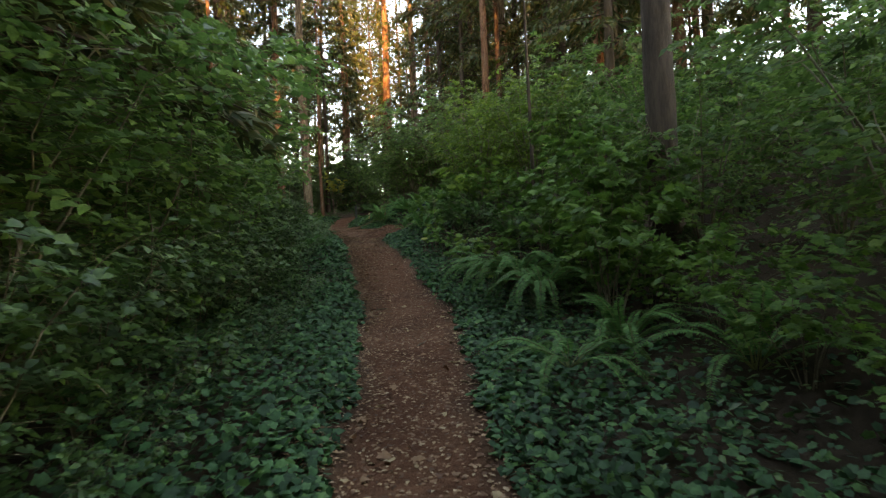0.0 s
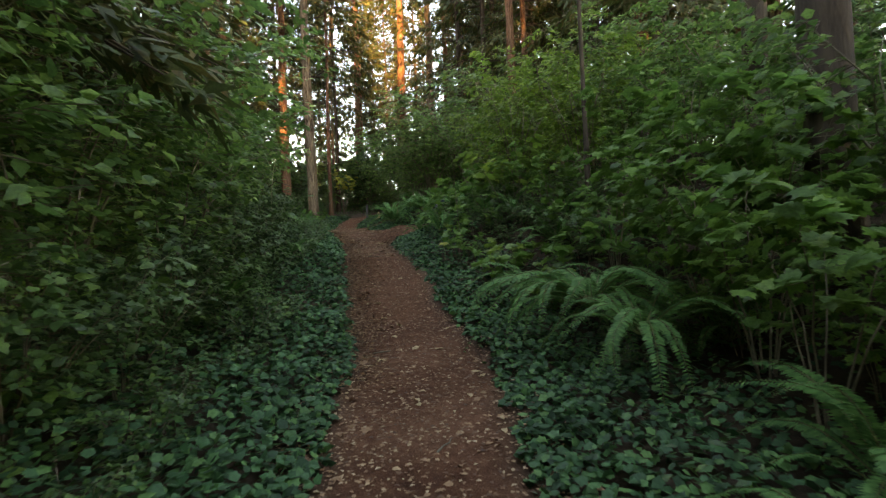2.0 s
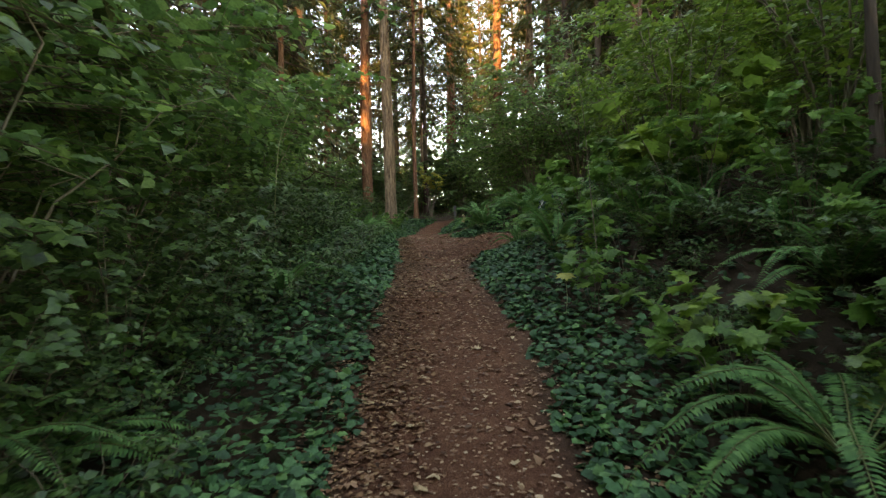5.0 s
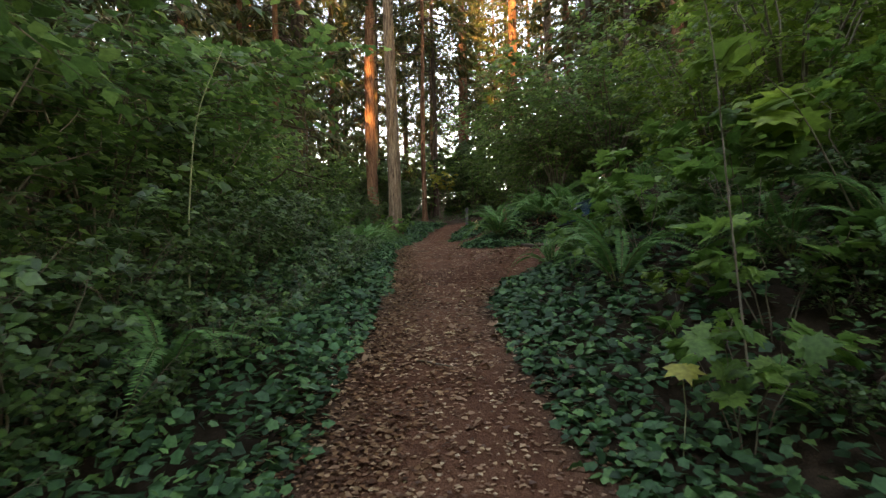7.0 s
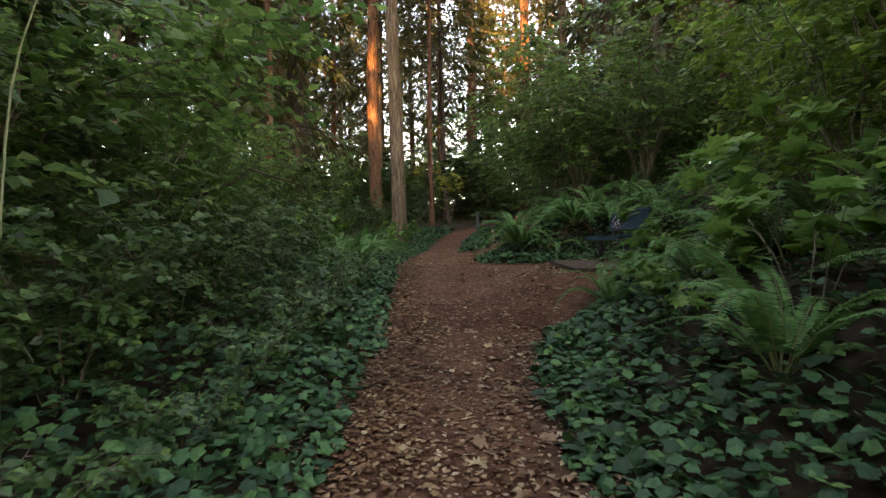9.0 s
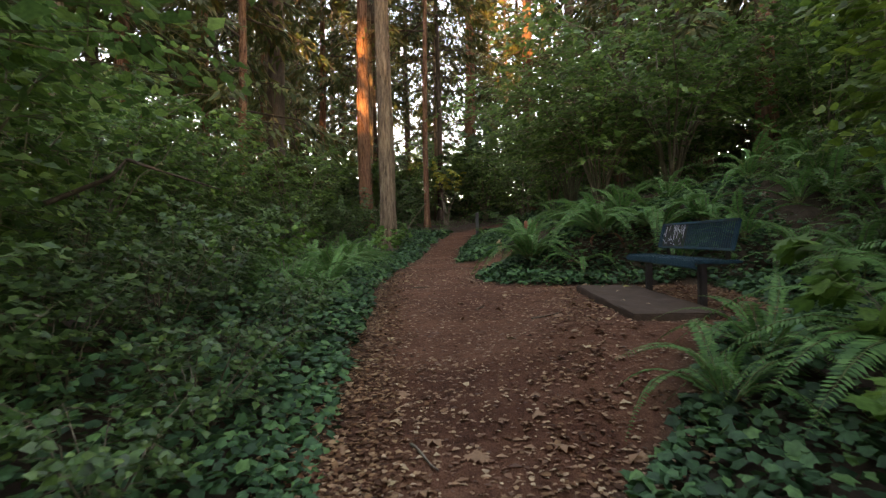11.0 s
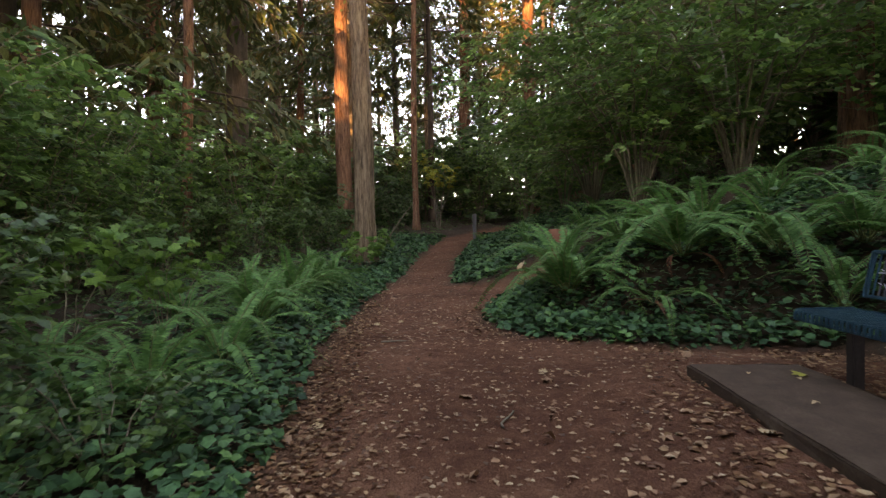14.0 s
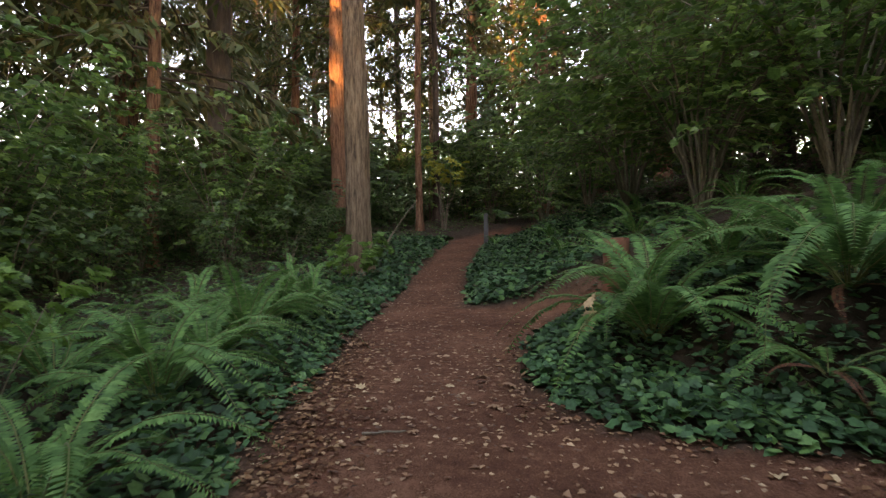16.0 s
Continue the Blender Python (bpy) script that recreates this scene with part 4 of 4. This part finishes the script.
# ---------------------------------------------------------------- ivy and low growth
def ivy_field():
    rng = np.random.default_rng(77)
    n = 126000
    y = rng.uniform(-3.5, 37, n)
    side = rng.random(n) < 0.5
    d = rng.exponential(1.1, n)
    x = np.where(side, left_edge(y) - d - 0.02, np.where(d < 3.5, right_edge(y), 0.9) + d + 0.02)
    bed = rng.random(n) < 0.16
    far = bed & (rng.random(n) < 0.4)
    x = np.where(bed, rng.uniform(-3.0, 2.2, n), x)
    y = np.where(bed, rng.uniform(21.9, 26.2, n), y)
    x = np.where(far, rng.uniform(-4.8, -0.5, n), x)
    y = np.where(far, rng.uniform(26.8, 34, n), y)
    d = np.where(bed, 0.5, d)
    o = off_trail(x, y)
    bare = (x > -0.95) & (x < 0.9) & (y > 18.4) & (y < 22.3)
    patchy = wobble(x, y, 0.35) + 0.5 * wobble(x, y, 0.9)
    keep = (o > 0.14 * rng.random(n) + 0.1 * wobble(x, y, 2.6)) & (d < 7) & ~bare & (patchy > np.where(d < np.where(side, 1.6, 3.2), -2.0, -0.8 + 0.12 * d)) & (rng.random(n) < np.where(y < 27, 0.72, 0.35))
    x, y, o = x[keep], y[keep], o[keep]
    n = len(x)
    h = np.minimum(0.14, 0.02 + 0.25 * o) * rng.uniform(0.15, 1.15, n) + 0.06 * np.clip(wobble(x, y, 1.1), 0, 1)
    h = h + np.where(side[keep] & (y < 20), 0.3 * np.clip((o - 0.25) / 1.5, 0, 1) * rng.uniform(0.5, 1.1, n), 0)
    z = ground_z(x, y) + 0.015 + h
    a = rng.uniform(0, 2 * np.pi, n)
    tip = np.column_stack([np.cos(a), np.sin(a), rng.uniform(-0.7, 0.1, n)])
    up = np.array((0, -0.15, 1)) + 0.4 * rng.normal(size=(n, 3))
    s = rng.uniform(0.045, 0.095, n) * np.where(y > 27, 1.35, 1)
    for name, sel in (("ivy", x < 0.5 * (left_edge(y) + np.minimum(right_edge(y), 0.9))), ("ivy", x >= 0.5 * (left_edge(y) + np.minimum(right_edge(y), 0.9)))):
        v, f = scatter(IVY_LEAF, np.column_stack([x, y, z])[sel], tip[sel], up[sel], s[sel])
        tagged(new(name, tri_mesh(name, v, f, IVY)), "dark-green ivy covering the ground beside the trail", "ivy", kind="stuff")


ivy_field()


# ---------------------------------------------------------------- fallen leaves
def leaf_litter():
    rng = np.random.default_rng(88)
    n = 62000
    y = rng.uniform(-3.5, 36, n)
    le, re = left_edge(y), np.minimum(right_edge(y), 1.6)
    u = rng.random(n)
    u = np.where(rng.random(n) < 0.72, np.where(rng.random(n) < 0.6, u ** 2.2, 1 - u ** 2.2), u)
    x = le - 0.4 + u * (re - le + 0.8)
    dens = np.interp(y, (-4, 8, 12, 20, 23, 28, 36), (0.65, 0.7, 0.95, 1, 0.5, 0.25, 0.15))
    keep = rng.random(n) < dens * np.where(off_trail(x, y) > 0.25, 0.5, 1)
    x, y = x[keep], y[keep]
    n = len(x)
    a = rng.uniform(0, 2 * np.pi, n)
    tip = np.column_stack([np.cos(a), np.sin(a), rng.uniform(-0.08, 0.16, n)])
    up = np.array((0, 0, 1)) + 0.16 * rng.normal(size=(n, 3))
    s = rng.uniform(0.015, 0.052, n) * np.where(rng.random(n) < 0.12, 1.5, 1)
    v, f = scatter(OVAL_LEAF, np.column_stack([x, y, ground_z(x, y) + 0.008]), tip, up, s)
    tagged(new("leaf_litter", tri_mesh("leaf_litter", v, f, LITTER)), "brown and tan dead leaves strewn over the trail", "leaf litter", kind="stuff")


leaf_litter()


def undergrowth():
    rng = np.random.default_rng(91)
    n = 66000
    x, y = rng.uniform(-13, 11, n), rng.uniform(-4, 44, n)
    keep = (off_trail(x, y) > 0.9) & (wobble(x, y, 0.5) + 0.6 * wobble(x, y, 1.4) > -0.5)
    x, y = x[keep], y[keep]
    n = len(x)
    z = ground_z(x, y) + 0.03 + 0.3 * rng.random(n) ** 1.5 * (0.6 + 0.6 * wobble(x, y, 0.8))
    a = rng.uniform(0, 2 * np.pi, n)
    tip = np.column_stack([np.cos(a), np.sin(a), rng.uniform(-0.6, 0.3, n)])
    v, f = scatter(SLIM_LEAF, np.column_stack([x, y, z]), tip, np.array((0, 0, 1)) + 0.4 * rng.normal(size=(n, 3)), rng.uniform(0.06, 0.13, n))
    tagged(new("undergrowth", tri_mesh("undergrowth", v, f, BUSH)), "low dark-green leafy undergrowth on the forest floor", "undergrowth", kind="stuff")


undergrowth()


def leaf_drift():
    rng = np.random.default_rng(93)
    n = 16000
    y = rng.uniform(7, 25, n)
    w = rng.random(n)
    x = np.where(w < 0.62, left_edge(y) + rng.normal(0.12, 0.2, n), np.where(w < 0.8, np.minimum(right_edge(y), -0.9) - rng.normal(0.1, 0.18, n), rng.uniform(-0.1, 1.1, n)))
    y = np.where(w >= 0.8, rng.uniform(18.3, 22.5, n), y)
    keep = (off_trail(x, y) < 0.2) & (rng.random(n) < np.where(w < 0.8, np.interp(y, (7, 11, 20, 25), (0.35, 1, 1, 0.4)), 0.8))
    x, y = x[keep], y[keep]
    n = len(x)
    a = rng.uniform(0, 2 * np.pi, n)
    tip = np.column_stack([np.cos(a), np.sin(a), rng.uniform(-0.1, 0.2, n)])
    up = np.array((0, 0, 1)) + 0.22 * rng.normal(size=(n, 3))
    v, f = scatter(OVAL_LEAF, np.column_stack([x, y, ground_z(x, y) + 0.012 + 0.02 * rng.random(n)]), tip, up, rng.uniform(0.025, 0.062, n))
    tagged(new("leaf_drift", tri_mesh("leaf_drift", v, f, DRIFT)), "drift of brown dead leaves along the trail's edge", "leaf litter", kind="stuff")


leaf_drift()


# ---------------------------------------------------------------- bench and slab
def bench():
    """Steel park bench, its seat and back of close blue bars, one end of the back scratched bare."""
    t = new("park_bench")
    t.matrix_basis = BENCH_POSE
    tagged(t, "blue slatted metal park bench with a scratched, scribbled back", "bench")
    W = 2.2
    # seat frame and bars: x along the bench, y to the back
    bm = bmesh.new()
    for y0, z0 in ((0.0, 0.375), (0.41, 0.425)):
        box(bm, 0, y0 - 0.012, z0 - 0.012, W, y0 + 0.012, z0 + 0.012, 0.008)
    for x0 in (0.0, W - 0.03):
        box(bm, x0, 0, 0.41, x0 + 0.03, 0.4, 0.445, 0.01)
    part("seat_frame", bm, BLUE, t)
    bar = bmesh.new()
    for a, b, za, zb in ((-0.02, -0.006, 0.37, 0.425), (-0.012, 0.03, 0.42, 0.432), (0.02, 0.4, 0.425, 0.433)):
        box(bar, -0.009, a, za, 0.009, b, zb, 0.002)
    bme = bpy.data.meshes.new("seat_bar")
    bar.to_mesh(bme), bar.free()
    bme.materials.append(BLUE)
    n = 49
    for i in range(n):
        mpart("seat_bar", bme, t, pose(0.03 + (W - 0.06) * i / (n - 1), 0, 0))
    lean = pose(0.1, 0.38, 0.52, -13)
    B, nb = 2.0, 42
    bm = bmesh.new()
    box(bm, 0, -0.012, 0.0, B, 0.012, 0.024, 0.008)
    box(bm, 0, -0.012, 0.296, B, 0.012, 0.32, 0.008)
    box(bm, 0, -0.018, 0.0, 0.03, 0.018, 0.32, 0.01)
    box(bm, B - 0.03, -0.018, 0.0, B, 0.018, 0.32, 0.01)
    bmesh.ops.transform(bm, verts=bm.verts, matrix=lean)
    part("back_frame", bm, BLUE, t)
    bb = bmesh.new()
    box(bb, -0.0075, -0.005, 0.02, 0.0075, 0.005, 0.3, 0.002)
    bbm = bpy.data.meshes.new("back_bar")
    bb.to_mesh(bbm), bb.free()
    bbm.materials.append(BLUE)
    bare = bbm.copy()
    bare.materials[0] = BARE
    for i in range(nb):
        u = i / (nb - 1)
        scratched = 0.03 < u < 0.40
        mpart("back_bar", bare if scratched else bbm, t, lean @ pose(0.03 + (B - 0.06) * u, 0, 0), "bar with its blue coating scratched off" if scratched else "")
    # pale scribbles on the scratched part
    rng = np.random.default_rng(4)
    for k in range(46):
        along = rng.uniform() < 0.72
        x0 = 0.03 + (B - 0.06) * int(rng.integers(2, int(0.4 * nb))) / (nb - 1) + rng.uniform(-0.004, 0.002)
        z0 = rng.uniform(0.04, 0.24)
        lx, lz = (rng.uniform(0.003, 0.007), rng.uniform(0.02, 0.11)) if along else (rng.uniform(0.02, 0.07), rng.uniform(0.004, 0.008))
        bm = bmesh.new()
        box(bm, -lx / 2, -0.009, 0, lx / 2, -0.0055, min(lz, 0.29 - z0), 0)
        bmesh.ops.transform(bm, verts=bm.verts, matrix=lean @ pose(x0, 0, z0) @ pose(0, 0, 0, 0, rng.normal() * (5 if along else 25), 0))
        part("scribble", bm, CHALK, t, "pale scribbled mark")
    for x0 in (0.28, W - 0.34):
        bm = bmesh.new()
        box(bm, x0, 0.14, -0.14, x0 + 0.075, 0.215, 0.41, 0.012)
        box(bm, x0 + 0.02, 0.0, 0.385, x0 + 0.08, 0.44, 0.415, 0.008)
        part("leg", bm, BROWNCOAT, t)
        bm = bmesh.new()
        box(bm, x0 + 0.03, 0.4, 0.39, x0 + 0.07, 0.44, 0.62, 0.01)
        part("back_bracket", bm, BROWNCOAT, t)


def slab():
    bm = bmesh.new()
    box(bm, 0, 0, -0.45, SLAB_L, SLAB_W, 0.0, 0.015)
    bmesh.ops.subdivide_edges(bm, edges=bm.edges, cuts=6, use_grid_fill=True)
    rng = np.random.default_rng(3)
    for v in bm.verts:
        v.co += Vector(rng.normal(size=3) * 0.004)
    ob = part("concrete_slab", bm, CONCRETE)
    ob.matrix_basis = SLAB_POSE
    tagged(ob, "worn concrete slab under the park bench", "slab")


SLAB_L, SLAB_W = 2.72, 0.8
SLAB_POSE = pose(-0.95, 21.27, 3.645, 0, 2.8, -81.3)
BENCH_POSE = pose(-0.28, 21.17, 3.625, 0, 2.6, -80.6)
slab()
bench()


# ---------------------------------------------------------------- small things
def stump(x, y):
    t = thing("tree_stump", x, y, label="cut red-brown tree stump among the ferns", category="stump")
    rng = np.random.default_rng(6)
    z = np.linspace(-0.1, 0.8, 8)
    a = np.arange(18)
    r = 0.145 * (1 + 0.35 * np.exp(-np.clip(z, 0, 9) / 0.15))[:, None] * (1 + 0.06 * rng.normal(size=(8, 18)))
    v, f = tube(np.column_stack([0 * z, 0 * z, z]), r, 18)
    mpart("trunk", tri_mesh("trunk", v, f, CUTWOOD), t)


stump(-1.82, 25.7)


def marker_post(x, y):
    t = thing("marker_post", x, y, label="short weathered grey wooden marker post", category="post")
    bm = bmesh.new()
    box(bm, -0.07, -0.07, -0.2, 0.07, 0.07, 0.95, 0.015)
    part("shaft", bm, GREYWOOD, t)
    bm = bmesh.new()
    box(bm, -0.055, -0.082, 0.62, 0.055, -0.072, 0.82, 0.003)
    part("plate", bm, GREYWOOD, t, "small grey plate")


marker_post(-4.75, 36.3)


def dead_maple_leaf(x, y, z):
    rng = np.random.default_rng(9)
    n = 7
    v, f = scatter(MAPLE_LEAF, np.zeros((n, 3)) + 0.035 * rng.normal(size=(n, 3)) * np.array((1, 1, 2.2)), unit(rng, n) + np.array((0, 0, 0.5)), unit(rng, n) + np.array((0, -1.2, 0)), rng.uniform(0.06, 0.09, n))
    k = np.linspace(0, 1, 6)
    stalk = tube(np.column_stack([-0.1 * k - 0.02 * np.sin(3 * k), -0.04 * k, -0.2 * k]), 0.004 * (1.1 - 0.3 * k), 4)
    v, f = merge([(v, f), stalk])
    ob = new("curled_leaf", tri_mesh("curled_leaf", v, f, PALE))
    ob.matrix_basis = pose(x, y, z)
    tagged(ob, "curled pale dead maple leaf caught on a fern", "leaf")


dead_maple_leaf(-2.25, 23.35, 4.27)


def cane(name, pts, r, mat, label):
    k = np.linspace(0, 1, 12)
    p = np.array(pts, float)
    q = np.linspace(0, 1, len(p))
    line = np.stack([np.interp(k, q, p[:, a]) for a in range(3)], -1)
    line[1:-1] = (line[:-2] + line[1:-1] * 2 + line[2:]) / 4
    v, f = tube(line, r * (1.1 - 0.7 * k), 6)
    tagged(new(name, tri_mesh(name, v, f, mat, True)), label, "branch")


cane("arching_cane", [(-3.35, 13.4, 2.4), (-3.38, 13.4, 3.6), (-3.3, 13.4, 4.6), (-3.0, 13.4, 5.2)], 0.009, CANE, "pale green arching cane rising from the bushes")
cane("pale_cane", [(0.85, 12.3, 2.6), (0.78, 12.3, 3.6), (0.74, 12.3, 4.4), (0.6, 12.3, 5.2)], 0.006, TWIG, "thin pale stem rising beside the trail")
cane("leaning_pole", [(-7.4, 33.0, 4.6), (-6.9, 33.4, 5.6), (-6.4, 33.8, 6.4)], 0.03, TWIG, "dead grey pole leaning by the trees")
t = thing("slender_tree", 3.5, 12.5, label="slender dark-barked young tree on the bank", category="tree")
mpart("trunk", trunk_mesh("trunk", 9, 0.06, DARKBARK, 71, 10, 0.6, 0.01), t)


# fallen leaves large enough to pick up one by one
BIGLEAVES = []
for i in range(6):
    rng = np.random.default_rng(600 + i)
    tv, tf = MAPLE_LEAF if i % 2 else OVAL_LEAF
    tv = tv.copy()
    tv[:, 2] += 0.12 * rng.normal(size=len(tv)) + 0.25 * tv[:, 0] ** 2
    BIGLEAVES.append(tri_mesh("fallen_leaf", tv, tf, PALE if i % 3 == 0 else LITTER))
rngl = np.random.default_rng(61)
for i in range(260):
    y = float(rngl.uniform(1, 26))
    u = float(rngl.random())
    u = u if i % 3 == 0 else (u ** 2 * 0.5 if i % 3 == 1 else 1 - u ** 2 * 0.4)
    x = float(left_edge(y) + u * (min(right_edge(y), -0.7 if y > 16.5 else 2) - left_edge(y)))
    ob = new("fallen_leaf", BIGLEAVES[int(rngl.integers(6))])
    ob.matrix_basis = pose(x, y, float(ground_z(x, y)) + 0.02, rngl.uniform(-14, 14), rngl.uniform(-14, 14), rngl.uniform(0, 360)) @ Matrix.Scale(float(rngl.uniform(0.05, 0.1)), 4)
    tagged(ob, "curled tan dead leaf lying on the trail", "leaf", "fallen leaves on the trail")
for (x, y, sc) in ((-0.46, 20.42, 0.055), (-0.35, 20.9, 0.045), (-0.5, 19.5, 0.045), (-0.3, 19.2, 0.05), (-0.62, 21.0, 0.04)):
    ob = new("fallen_leaf", BIGLEAVES[0])
    ob.matrix_basis = pose(x, y, 3.66 - 0.049 * (21.27 - y), 0, 0, rngl.uniform(0, 360)) @ Matrix.Scale(sc, 4)
    tagged(ob, "pale dead leaf lying on the concrete slab", "leaf", "fallen leaves on the slab")
ob = new("fallen_leaf", tri_mesh("fallen_leaf", MAPLE_LEAF[0] * 0.1, MAPLE_LEAF[1], YELLOW))
ob.matrix_basis = pose(-0.28, 21.0, 3.648, 8, 5, 40)
tagged(ob, "bright yellow fallen leaf beside the bench leg", "leaf")


DEAD = [(-5.23, 17.13, 4.51), (-4.68, 17.25, 4.72), (-4.54, 17.28, 4.87), (-4.21, 17.36, 4.75), (-3.79, 17.45, 4.61)]
cane("dead_branch", [DEAD[0], DEAD[1], DEAD[2]], 0.025, DARKBARK, "bare dark dead branch reaching out of the bushes")
cane("dead_branch", [DEAD[2], DEAD[3], DEAD[4]], 0.014, DARKBARK, "bare dark dead branch reaching out of the bushes")


cane("dead_branch", [(-5.84, 8.6, 4.54), (-5.38, 8.8, 4.86), (-4.64, 9.0, 5.33), (-3.77, 9.2, 5.91)], 0.045, DARKBARK, "bare dark limb leaning out over the bank")
cane("dead_branch", [(-4.83, 8.8, 4.4), (-4.56, 8.9, 4.13), (-4.25, 9.0, 3.71)], 0.018, DARKBARK, "bare dark dead branch drooping into the bushes")


# a yellowing maple leaf on its stalk, and sticks on the trail
leaf_stem = thing("maple_seedling", 0.5, 12.2, label="maple seedling with one large yellow-green leaf", category="seedling")
top = 2.66 - leaf_stem.location[2]
mpart("stem", tri_mesh("stem", *tube([(0, 0, 0), (0.02, 0.0, top * 0.5), (0, -0.02, top)], [0.004, 0.0035, 0.003], 5), CANE), leaf_stem)
mpart("leaf", tri_mesh("leaf", *scatter(MAPLE_LEAF, [(0, -0.02, top)], [(0.1, -0.8, -0.45)], [(0, -0.5, 1)], [0.15]), YELLOW), leaf_stem)


def stick(x, y, length, turn, r=0.008):
    k = np.linspace(-0.5, 0.5, 6)
    rng = np.random.default_rng(int(x * 100 + 1000))
    c, sn = math.cos(radians(turn)), math.sin(radians(turn))
    xs, ys = x + c * length * k, y + sn * length * k
    line = np.column_stack([xs, ys, ground_z(xs, ys) + 0.018]) + 0.008 * rng.normal(size=(6, 3))
    line[:, 2] = ground_z(line[:, 0], line[:, 1]) + 0.016
    tagged(new("fallen_stick", tri_mesh("fallen_stick", *tube(line, r * (1.2 - (k + 0.5) * 0.5), 5), TWIG)), "short dead stick lying on the trail", "stick", "sticks on the trail")


for sx, sy, sl, st in ((-1.05, 13.2, 0.32, -25), (-2.2, 20.6, 0.3, 80), (-0.3, 8.3, 0.22, 10), (-1.9, 16.6, 0.35, -50), (-3.6, 22.6, 0.28, 15), (0.5, 5.6, 0.25, 60), (-1.3, 19.3, 0.3, -10)):
    stick(sx, sy, sl, st)
